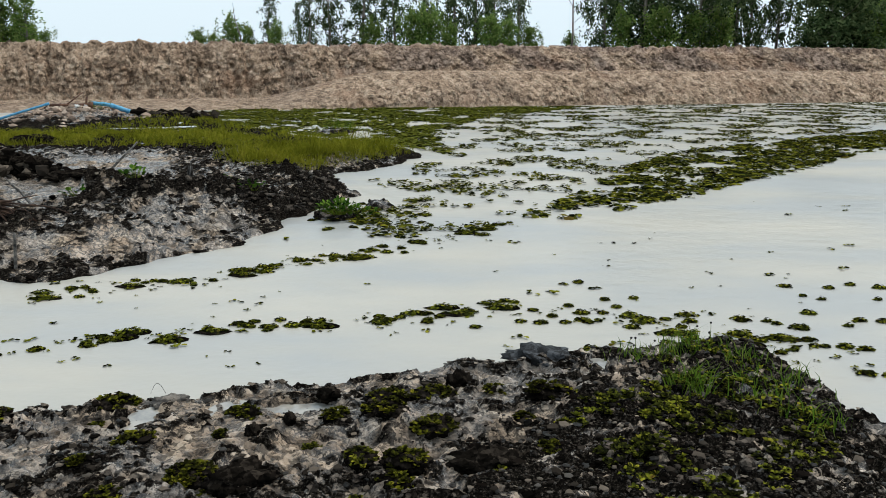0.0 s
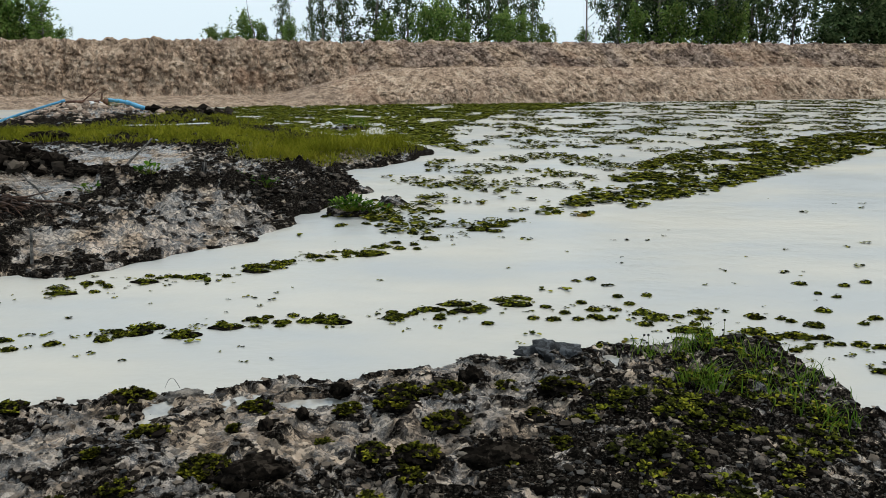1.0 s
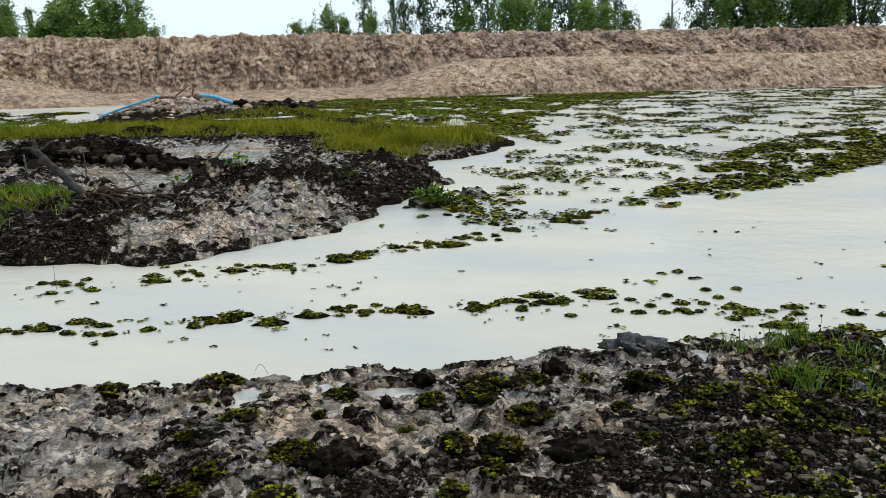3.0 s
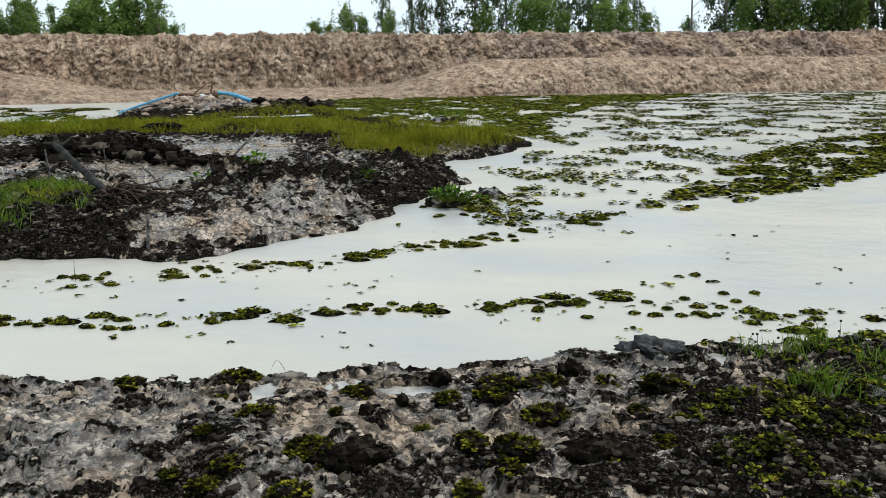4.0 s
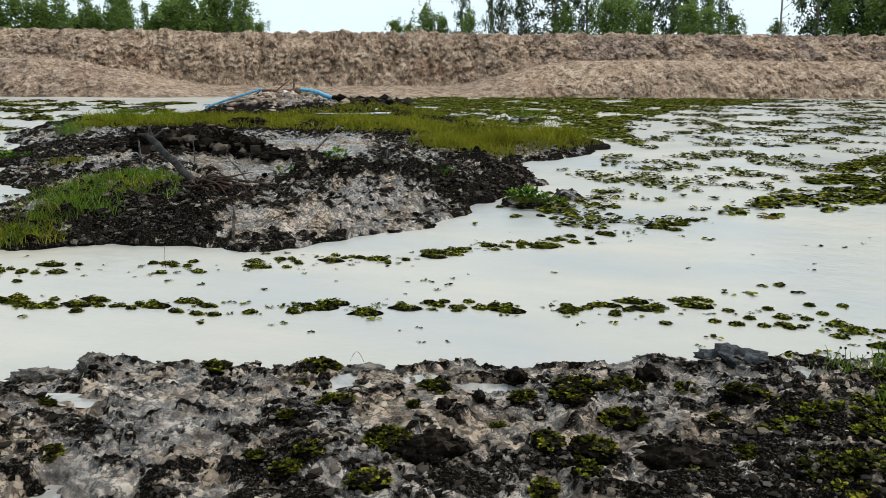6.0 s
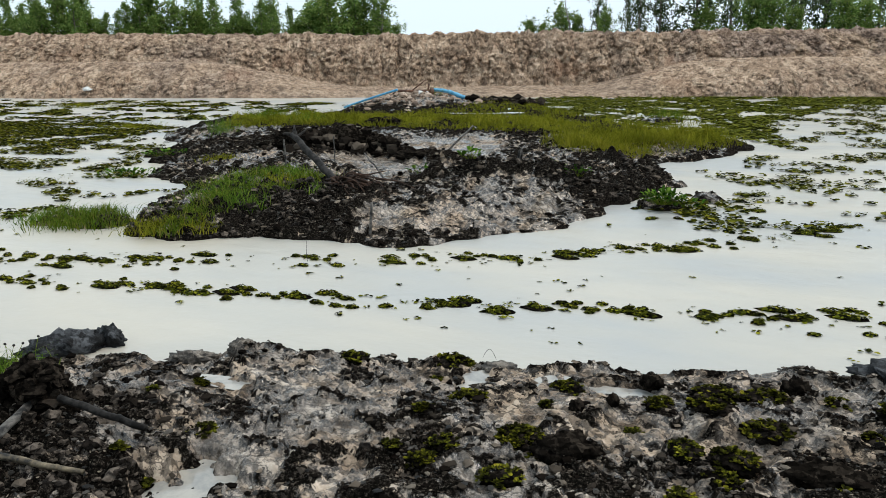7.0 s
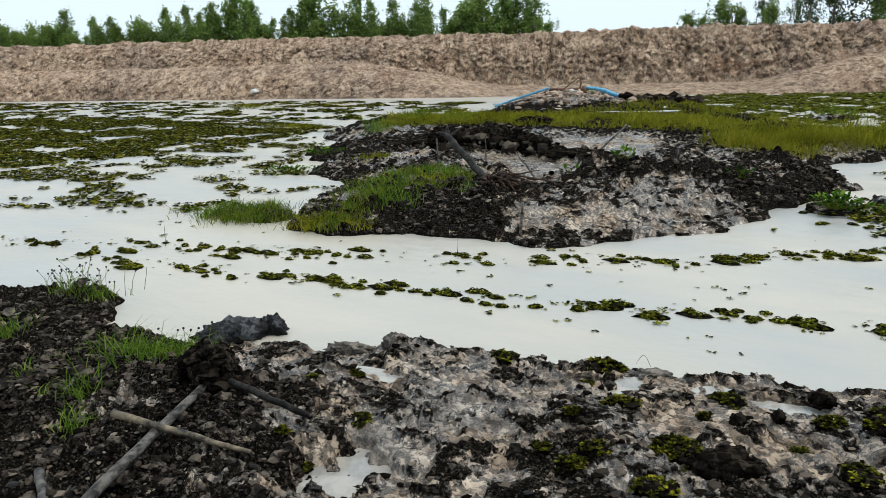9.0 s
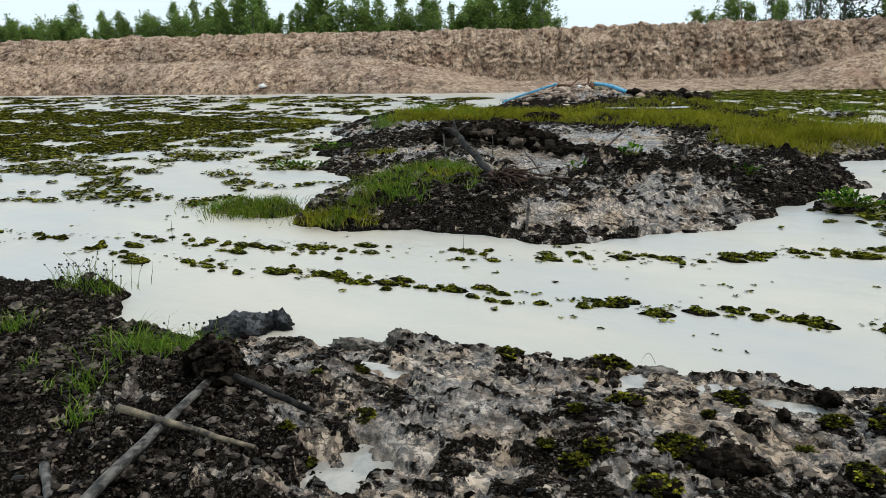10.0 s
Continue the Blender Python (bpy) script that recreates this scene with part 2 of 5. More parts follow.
BLUE = plain_material("blue_plastic", (0.06, 0.27, 0.48), (0.14, 0.42, 0.62), 9, 0.4, None, 0.15, 0.004)
RUST = plain_material("rusty_iron", (0.06, 0.03, 0.02), (0.18, 0.09, 0.055), 10, 0.8)
LITTER = plain_material("white_plastic", (0.55, 0.55, 0.53), (0.8, 0.8, 0.78), 6, 0.5)


HEAP_CLAY = leaf_material("pinkish_clay", [(0.0, (0.04, 0.03, 0.025)), (0.3, (0.2, 0.15, 0.12)), (0.7, (0.40, 0.30, 0.235)), (1.0, (0.55, 0.44, 0.36))], 0.8)


def earth_material(name, dark, middle, light, spec=0.0):
    k = Mat(name)
    p1, d1 = k.plates(16, 0.06)
    p2, d2 = k.plates(42, 0.03)
    v = k.math("ADD", k.math("MULTIPLY", k.noise(20, 6, 0.7), 0.5), k.math("ADD", k.math("MULTIPLY", p1, 0.28), k.math("MULTIPLY", p2, 0.22)))
    n = k.bump(k.math("ADD", k.math("MULTIPLY", p1, 0.6), k.math("MULTIPLY", p2, 0.4)), 0.9, 0.03)
    return k.done(k.ramp(v, [(0.32, dark), (0.5, middle), (0.7, light)]), 0.6, k.bump(k.noise(70, 4, 0.6), 0.6, 0.01, n), spec=spec)


CLOD = earth_material("black_muck", (0.0025, 0.0022, 0.0018), (0.009, 0.0074, 0.006), (0.04, 0.032, 0.025))
GREY_CLOD = earth_material("grey_clay_lump", (0.005, 0.0053, 0.0056), (0.018, 0.019, 0.0207), (0.08, 0.084, 0.09), 0.15)
BROWN_CLOD = earth_material("grey_brown_mud", (0.02, 0.017, 0.014), (0.085, 0.073, 0.061), (0.25, 0.215, 0.175), 0.3)


# ---- numeric noise ----
def gnoise(x, y, seed=0):
    xi, yi = np.floor(x).astype(np.int64), np.floor(y).astype(np.int64)
    fx, fy = x - xi, y - yi

    def corner(i, j):
        h = (xi + i) * 374761393 + (yi + j) * 668265263 + seed * 974634777
        h = h & 0xFFFFFFFF
        h = ((h ^ (h >> 13)) * 1274126177) & 0xFFFFFFFF
        h = (h ^ (h >> 16)) & 0xFFFFFFFF
        ang = h * (2 * np.pi / 4294967296.0)
        return np.cos(ang) * (fx - i) + np.sin(ang) * (fy - j)

    u, v = fx**3 * (fx * (fx * 6 - 15) + 10), fy**3 * (fy * (fy * 6 - 15) + 10)
    a = corner(0, 0) * (1 - u) + corner(1, 0) * u
    b = corner(0, 1) * (1 - u) + corner(1, 1) * u
    return 1.5 * (a * (1 - v) + b * v)


def fbm(x, y, scale, octaves=4, seed=0, gain=0.5):
    out, amp = 0.0, 1.0
    for o in range(octaves):
        out = out + amp * gnoise(x * scale * 2**o, y * scale * 2**o, seed + 17 * o)
        amp *= gain
    return out


def smooth(a, b, v):
    t = np.clip((v - a) / (b - a), 0, 1)
    return t * t * (3 - 2 * t)


def inside(x, y, poly):
    """Signed distance to a closed outline, positive inside."""
    best, cross = np.full(x.shape, 1e9), np.zeros(x.shape, bool)
    for (ax, ay), (bx, by) in zip(poly, poly[1:] + poly[:1]):
        dx, dy = bx - ax, by - ay
        t = np.clip(((x - ax) * dx + (y - ay) * dy) / (dx * dx + dy * dy + 1e-12), 0, 1)
        best = np.minimum(best, np.hypot(x - ax - t * dx, y - ay - t * dy))
        if ay != by:
            cross ^= ((ay > y) != (by > y)) & (x < ax + (y - ay) * dx / dy)
    return np.where(cross, best, -best)


def blob(x, y, cx, cy, r):
    return np.exp(-((x - cx) ** 2 + (y - cy) ** 2) / (r * r))


# ---- plan of the place ----
NEAR_BANK = [(30, -6), (8, 1.2), (3.6, 3.0), (2.35, 3.55), (2.18, 3.9), (2.14, 4.3), (2.15, 4.7), (1.98, 4.98), (1.43, 4.98), (1.05, 4.85), (0.68, 4.87), (0.42, 4.7), (0.0, 4.55), (-0.5, 4.42), (-0.98, 4.3), (-1.4, 4.12), (-1.65, 4.05), (-1.87, 4.18), (-2.04, 4.02), (-2.67, 3.88), (-3.16, 3.8), (-3.54, 3.5), (-3.8, 3.38), (-4.05, 3.28), (-4.4, 3.16), (-4.8, 3.02), (-5.05, 2.98), (-5.3, 3.05), (-5.42, 3.25), (-6.0, 3.5), (-6.4, 3.35), (-6.8, 3.1), (-9, 2.3), (-14, 0.5), (-40, -8), (-60, -70), (60, -70)]
MOUND = [(-6.55, 6.3), (-5.84, 6.22), (-5.05, 6.65), (-4.4, 6.75), (-3.68, 6.82), (-3.22, 7.02), (-2.8, 7.5), (-2.2, 8.3), (-2.0, 8.95), (-1.95, 9.75), (-1.55, 10.5), (-1.3, 11.6), (-1.75, 12.9), (-2.0, 13.7), (-1.1, 14.8), (-0.4, 16.8), (-1.4, 18.3), (-3.5, 20.5), (-5.5, 23.0), (-7.5, 26.5), (-9.0, 31), (-15.5, 30), (-14.3, 25.6), (-13.3, 22.5), (-14.3, 19.2), (-15.0, 17.8), (-13.1, 14.2), (-11.5, 13.4), (-11.4, 11.8), (-9.8, 10.6), (-9.2, 9.6), (-7.7, 9.0), (-7.5, 7.7)]
BANK_AT, BANK_ALONG, BANK_BACK = (0.0, 36.5), (0.9605, 0.278), (-0.278, 0.9605)


RIDGE_BACK = [(-9.0, 12.4), (-7.7, 12.45), (-6.8, 12.5), (-5.8, 12.15), (-4.8, 11.85)]
RIDGE_EAST = [(-4.3, 9.95), (-3.6, 9.75), (-2.9, 10.1), (-2.2, 9.95), (-1.85, 10.3), (-1.75, 11.3), (-1.8, 12.2), (-2.6, 12.5)]
WET_FLAT = [(-5.9, 9.7), (-6.9, 11.2), (-7.4, 13.4), (-6.6, 14.9), (-5.0, 15.2), (-4.6, 13.6), (-5.0, 12.0), (-4.6, 10.7), (-4.9, 9.8)]


def line_gap(x, y, line):
    """Distance to an open line."""
    best = np.full(x.shape, 1e9)
    for (ax, ay), (bx, by) in zip(line, line[1:]):
        dx, dy = bx - ax, by - ay
        t = np.clip(((x - ax) * dx + (y - ay) * dy) / (dx * dx + dy * dy), 0, 1)
        best = np.minimum(best, np.hypot(x - ax - t * dx, y - ay - t * dy))
    return best


POOLS = [(-2.27, 2.28, 0.17, 0.22), (-1.1, 3.9, 0.1, 0.09), (-1.58, 3.78, 0.07, 0.12), (-0.72, 3.93, 0.2, 0.06), (0.95, 4.55, 0.08, 0.16), (-2.8, 3.25, 0.2, 0.05)]


def bank_axes(x, y):
    dx, dy = x - BANK_AT[0], y - BANK_AT[1]
    return dx * BANK_ALONG[0] + dy * BANK_ALONG[1], dx * BANK_BACK[0] + dy * BANK_BACK[1]


def terrain(x, y):
    """Height, muck and sand of the ground."""
    x, y = np.asarray(x, float), np.asarray(y, float)
    wob = 0.10 * fbm(x, y, 1.6, 3, 5)
    near = inside(x, y, NEAR_BANK) + wob * 0.7
    hill = inside(x, y, MOUND) + wob * 1.4
    s, off = bank_axes(x, y)
    z_near = -0.4 + 0.51 * smooth(-0.35, 0.07, near) + 0.08 * smooth(0.08, 1.0, near) + 0.14 * smooth(1.6, 4.2, near)
    low = smooth(16.5, 21, y)
    z_hill = -0.4 + 0.46 * smooth(-0.35, 0.10, hill) + (0.16 - 0.11 * low) * smooth(0.08, 1.1, hill)
    z_hill = z_hill + smooth(0, 0.8, hill) * (0.42 * blob(x, y, -12.0, 26.0, 1.7) + 0.05 * blob(x, y, -5.0, 8.0, 0.8) + 0.14 * blob(x, y, -7.6, 11.6, 1.2) + 0.10 * blob(x, y, -3.2, 10.2, 1.0))
    z_hill = z_hill - 0.12 * smooth(0, 1, hill) * (blob(x, y, -5.7, 12.2, 1.6) + blob(x, y, -8.6, 11.2, 1.2))
    z_isle = -0.4 + 0.5 * np.maximum(np.maximum(blob(x, y, -1.35, 9.9, 0.62), np.maximum(blob(x, y, -7.75, 6.6, 0.7), blob(x, y, -7.2, 6.65, 0.7))), np.maximum(blob(x, y, -0.85, 10.6, 0.45), blob(x, y, -3.1, 22.6, 1.3)))
    z_block = -0.4 + np.maximum(0.44 * blob(x, y, -4.22, 3.42, 0.3), 0.52 * blob(x, y, -5.9, 3.45, 0.48))
    z = np.maximum(np.maximum(z_near, z_hill), np.maximum(z_isle, z_block))
    z = z - 0.06 * np.maximum(blob(x, y, -4.3, 3.05, 0.6), blob(x, y, -5.5, 3.1, 0.7)) * (z > -0.02)
    land = smooth(-0.05, 0.12, z)
    # where the ground is churned black
    right_weeds = smooth(0.3, 1.0, x) * smooth(-0.2, 0.3, near)
    left_dirt = smooth(-2.98, -3.4, x + 1.8 * (y - 2.5) + 0.25 * fbm(x, y, 2.0, 3, 71)) * smooth(-0.3, 0.1, near)
    front_dark = smooth(-0.3, 0.4, -(np.abs(x + 5.35 + 0.1 * (y - 7)) - 1.1) + 0.9 * fbm(x, y, 1.6, 4, 72)) * smooth(9.2, 8.4, y) * smooth(5.5, 6, y)
    ridge_a = smooth(0.42, 0.05, line_gap(x, y, RIDGE_BACK) + 0.25 * fbm(x, y, 2.2, 3, 74))
    ridge_b = smooth(0.36, 0.03, line_gap(x, y, RIDGE_EAST) + 0.35 * fbm(x, y, 1.8, 3, 75))
    band = np.maximum(ridge_a, ridge_b)
    flat = smooth(-0.2, 0.4, inside(x, y, WET_FLAT) + 0.5 * fbm(x, y, 1.3, 3, 76)) * (1 - band)
    pale = np.maximum(np.maximum(blob(x, y, -3.0, 8.0, 1.2), 0.9 * blob(x, y, -4.0, 7.7, 1.0)), 1.5 * flat)
    pale = np.maximum(pale, 0.8 * smooth(-0.2, 0.5, -np.abs(x + 1.4) + 1.8) * smooth(-0.1, 0.3, near) * smooth(2.4, 3.0, y))
    patch = 0.475 + 0.2 * np.maximum(blob(x, y, 0.35, 3.1, 0.4), np.maximum(blob(x, y, -0.85, 2.95, 0.35), blob(x, y, -1.6, 3.2, 0.3))) + 0.17 * fbm(x, y, 1.3, 3, 31) + np.where(y > 5.6, 0.24, 0.30) * fbm(x, y * 1.3, 4.5, 3, 77, 0.65)
    muck = patch + 0.3 * left_dirt + 0.2 * right_weeds + 0.34 * front_dark + 0.34 * band - 0.10 * pale - np.where(y > 9.2, 0.10, 0.03) * pale * (y > 5.5)
    muck = muck + 0.1 * smooth(0.1, 0.0, z) * smooth(5, 6, y) * smooth(18, 15, y)
    west_bar = np.maximum(blob(x, y, -10.3, 11.8, 1.5), blob(x, y, -9.3, 12.8, 1.3))
    muck = np.clip(muck + 0.07 * (y > 5.6) + 0.2 * west_bar * (y > 5.6) + 0.22 * smooth(15.3, 16.5, y) - 0.3 * blob(x, y, -12.0, 26.0, 2.0), 0, 1)
    rough = np.clip(0.24 + 0.36 * smooth(5.5, 6.5, y) + 0.55 * (left_dirt + front_dark + 0.7 * band) + 0.5 * right_weeds, 0, 1)
    churn = np.clip(left_dirt + front_dark + 0.8 * band + 0.6 * right_weeds, 0, 1)
    clods = np.abs(fbm(x, y, 2.6, 3, 11, 0.5))
    plate = smooth(-0.05, 0.10, fbm(x * 0.8, y * 1.6, 4.2, 4, 3, 0.6)) + 0.8 * smooth(0.0, 0.12, fbm(x * 0.8, y * 1.6, 9.5, 2, 19, 0.6))
    fine = np.abs(fbm(x, y, 11.0, 2, 47, 0.5))
    crust = smooth(0.44, 0.54, muck)
    z = z + land * (0.09 * rough * clods + 0.028 * crust + 0.011 * plate + fine * (0.005 + 0.06 * churn) - 0.04)
    z = z + land * 0.075 * (y > 5.8) * (1 - 0.8 * flat) * (np.abs(fbm(x, y, 2.9, 3, 23, 0.55)) - 0.25)
    z = z + land * (0.13 * ridge_a + 0.11 * ridge_b) * (0.5 + np.abs(fbm(x, y, 3.1, 3, 78, 0.6)))
    # broken scales of drying mud, each coloured darker along its steep edge
    on_bank, on_hill = smooth(0.0, 0.2, near) * (np.hypot(x, y) < 9), smooth(0.0, 0.3, hill) * (y < 12)
    z, muck = np.array(z), np.array(muck)
    for seed, per_m, deep, size, where in ((101, 5.0, 0.026, 0.8, on_bank), (111, 10.0, 0.014, 1.5, on_bank), (121, 2.6, 0.034, 0.45, on_hill), (131, 5.5, 0.017, 0.9, on_hill)):
        at = np.nonzero(where > 0)
        if not len(at[0]):
            continue
        px, py = x[at], y[at]
        turn = per_m * (py + 0.25 * px) + 2.2 * fbm(px, py, 1.7 * size, 2, seed, 0.6) + 0.7 * gnoise(px * 6.0 * size, py * 6.0 * size, seed + 1)
        saw = turn - np.floor(turn)
        on = where[at] * smooth(-0.3, 0.25, fbm(px, py, 2.1 * size, 2, seed + 2)) * (1 - 0.6 * churn[at]) * (1 - 0.6 * flat[at])
        z[at] += land[at] * deep * on * (smooth(0.0, 0.3, saw) * (1 - smooth(0.3, 1.0, saw)) - 0.4)
        muck[at] += on * (0.17 * np.exp(-(((saw - 0.12) / 0.12) ** 2)) - 0.04)
    muck = np.clip(muck, 0, 1)
    z = z - land * 0.05 * smooth(0.3, 0.6, fbm(x, y, 1.1, 2, 60)) * (near > 0)
    # the pools on the near bank
    for cx, cy, rx, ry in POOLS:
        d = ((x - cx) / rx) ** 2 + ((y - cy) / ry) ** 2 + 1.3 * fbm(x, y, 5, 4, 8)
        z = np.where(d < 1.6, np.minimum(z, 0.075 + 0.09 * smooth(0.5, 1.6, d)), z)
    # the field behind the bank and at the ends of the pond
    shut = np.maximum(smooth(2.0, 5.0, off), np.maximum(smooth(44, 60, s), smooth(-58, -74, s)))
    z = z * (1 - shut) + shut * (2.35 + 0.1 * fbm(x, y, 0.15, 2, 9))
    sand = np.clip(0.8 * blob(x, y, -1.82, 3.42, 0.15) + 0.65 * blob(x, y, -0.15, 3.72, 0.25) + 0.5 * blob(x, y, 0.45, 3.65, 0.2) + 0.7 * blob(x, y, -3.75, 3.05, 0.18) + 0.9 * blob(x, y, -8.1, 11.1, 0.75) + 1.2 * blob(x, y, -12.0, 26.0, 2.2) + 0.8 * blob(x, y, -3.1, 22.6, 1.2) + 0.5 * blob(x, y, -3.5, 7.8, 1.5) + 0.25 * fbm(x, y, 3, 3, 91) + 0.9 * smooth(-3.5, 0, off), 0, 1)
    return z, muck, sand


def height(x, y):
    return float(terrain(np.array([x]), np.array([y]))[0][0])


# ---- mesh kit ----
def mesh_of(name, verts, faces, mat, smooth_shade=True):
    me = bpy.data.meshes.new(name)
    me.from_pydata([tuple(v) for v in verts] if not isinstance(verts, np.ndarray) else verts.tolist(), [], faces if isinstance(faces, list) else faces.tolist())
    me.materials.append(mat)
    me.polygons.foreach_set("use_smooth", np.full(len(me.polygons), smooth_shade))
    me.update()
    return me


def part(name, me, parent=None, label=""):
    ob = new(name, me)
    ob.parent = parent
    if label:
        tagged(ob, label)
    return ob


def grid_mesh(name, xs, ys, zs, mat, attrs, closed=False):
    """A sheet from 2D arrays."""
    rows, cols = xs.shape
    i, j = np.meshgrid(np.arange(rows - 1), np.arange(cols if closed else cols - 1), indexing="ij")
    k = (j + 1) % cols
    f = np.stack([i * cols + j, i * cols + k, (i + 1) * cols + k, (i + 1) * cols + j], -1).reshape(-1, 4)
    me = bpy.data.meshes.new(name)
    me.vertices.add(rows * cols)
    me.vertices.foreach_set("co", np.stack([xs, ys, zs], -1).ravel().astype(np.float32))
    me.loops.add(f.size)
    me.loops.foreach_set("vertex_index", f.ravel().astype(np.int32))
    me.polygons.add(len(f))
    me.polygons.foreach_set("loop_start", np.arange(0, f.size, 4, dtype=np.int32))
    me.polygons.foreach_set("use_smooth", np.ones(len(f), bool))
    me.materials.append(mat)
    me.update(calc_edges=True)
    for key, v in attrs.items():
        me.attributes.new(key, "FLOAT", "POINT").data.foreach_set("value", v.ravel().astype(np.float32))
    return me


# ---- ground ----
turns = np.concatenate([np.arange(-66, 33, 0.17), np.arange(34, 293, 1.4)])
reach = [0.02] + [0.08 * i for i in range(1, 25)]
while reach[-1] < 2000:
    r = reach[-1]
    reach.append(r + (0.05 if r < 2.2 else 0.013 if r < 4.6 else 0.022 if r < 6.2 else 0.04 if r < 12 else 0.08 if r < 17 else 0.18 if r < 34 else 0.6 if r < 60 else r * 0.15))
reach = np.array(reach)
A, R = np.meshgrid(np.radians(turns), reach)
gx, gy = R * np.sin(A), R * np.cos(A)
gz, gm, gs = terrain(gx, gy)
ground_mesh = grid_mesh("ground", gx, gy, gz, MUD, {"muck": gm, "sand": gs}, closed=True)
ground_mesh.flip_normals()
tagged(new("ground", ground_mesh), "churned wet black muck over pale clay beside the pond", "ground", kind="structure")

# ---- water ----
wx, wy = np.meshgrid(np.linspace(-90, 75, 12), np.linspace(-3, 60, 8))
tagged(new("water", grid_mesh("water", wx, wy, 0 * wx, WATER, {})), "still milky beige pond water reflecting a pale sky", "water", kind="structure")


# ---- far embankment ----
def embankment():
    s = np.arange(-72, 44, 0.075)
    dip = smooth(-27, -18, s) * (1 - smooth(-8.5, -2.0, s))
    hl = 1.5 - 1.2 * dip + 0.08 * fbm(s, 0 * s, 0.25, 3, 4)
    top = 2.72 + 0.14 * smooth(-20, -35, s) + 0.1 * fbm(s, 0 * s + 3, 0.35, 4, 6)
    foot = -0.7 - 1.0 * dip + 0.35 * fbm(s, 0 * s + 9, 0.2, 3, 2)
    # stations of the profile: back from the foot, height, roughness
    rows = []
    n_low, n_berm, n_up, n_top = 30, 7, 40, 9
    one = np.ones_like(s)
    for t in np.linspace(0, 1, n_low):
        rows.append((foot + t * (1.5 - foot) - 0.25 * np.sin(np.pi * t), -0.25 + t * (hl + 0.25), one * (0.25 + 0.75 * math.sin(math.pi * min(1, t * 1.1))), one * (1 - t) ** 3 + dip * 0.9))
    for t in np.linspace(0, 1, n_berm + 1)[1:]:
        rows.append((1.5 + t * 1.1 * one, hl + 0.06 * t, one * 0.35, 0.35 + 0.5 * dip))
    for t in np.linspace(0, 1, n_up + 1)[1:]:
        rows.append((2.6 + 1.5 * (0.75 * t + 0.25 * t**3) * one, hl + 0.06 + t * (top - hl - 0.06), one * (0.35 + 0.65 * math.sin(math.pi * t) ** 0.5), dip * 0.5 * (1 - t) ** 2))
    for t in np.linspace(0, 1, n_top + 1)[1:]:
        rows.append((4.1 + t * 5 * one, top - 0.5 * t**2 * one, one * 0.4, 0 * one))
    off, z, rgh, sand = (np.array([r[i] * one for r in rows]) for i in range(4))
    S = np.broadcast_to(s, off.shape)
    rill = np.abs(fbm(S + 0.2 * fbm(S, z, 1.5, 2, 70), z * 0.22, 1.5, 4, 21, 0.6))
    lump = fbm(S, z * 1.4 + off * 0.5, 0.6, 4, 33, 0.6)
    crumb = np.abs(fbm(S, z * 1.6 + off, 2.6, 3, 41, 0.6))
    crack = np.abs(fbm(S * 1.2 + 0.3 * z, z * 0.45 + off * 0.3, 3.4, 3, 57, 0.65))
    rgh = np.maximum(rgh, 0.6)
    off = off + rgh * (0.34 * rill + 0.14 * lump + 0.12 * crumb + 0.2 * crack - 0.22)
    z = z + rgh * (0.05 * lump + 0.08 * crumb + 0.06 * crack - 0.03)
    z = z + (np.arange(len(rows)) > n_low + n_berm + n_up - 4)[:, None] * 0.2 * np.abs(fbm(S, off, 1.1, 5, 52, 0.65))
    x = BANK_AT[0] + S * BANK_ALONG[0] + off * BANK_BACK[0]
    y = BANK_AT[1] + S * BANK_ALONG[1] + off * BANK_BACK[1]
    face = (np.arange(len(rows)) > n_low + n_berm)[:, None]
    upper_dark = face * smooth(-9, 3, S + 4 * fbm(S, z, 0.25, 2, 61)) * smooth(-0.35, 0.2, fbm(S, z * 1.5, 0.5, 3, 62))
    me = grid_mesh("embankment", x, y, z, SOIL, {"sand": np.clip(sand, 0, 1), "upper_dark": upper_dark})
    tagged(new("embankment", me), "raw brown earth embankment cut in two steps round the pond", "embankment", kind="structure")


embankment()


# ---- pools on the near bank ----
PUDDLE = plain_material("puddle_water", (0.24, 0.235, 0.22), (0.38, 0.355, 0.31), 5, 0.06, None, 0.05, 0.004, 0.6)
for cx, cy, rx, ry in POOLS:
    rx, ry, z = rx * 1.5, ry * 1.5, 0.098
    q, w8 = np.meshgrid(np.linspace(0, 2 * np.pi, 25)[:-1], np.linspace(0.02, 1, 6))
    me = grid_mesh("puddle", rx * w8 * np.cos(q), ry * w8 * np.sin(q), 0 * q, PUDDLE, {}, closed=True)
    ob = new("puddle", me)
    ob.matrix_basis = pose(cx, cy, z)
    tagged(ob, "shallow milky puddle on the mud bank", "puddle", kind="structure")


# ---- plant and lump builders ----
rng = np.random.default_rng(7)
LEAF = np.array([(0, 0, 0), (0.45, -0.42, 0.10), (0.95, -0.36, 0.04), (1.12, 0, -0.06), (0.95, 0.36, 0.04), (0.45, 0.42, 0.10)])


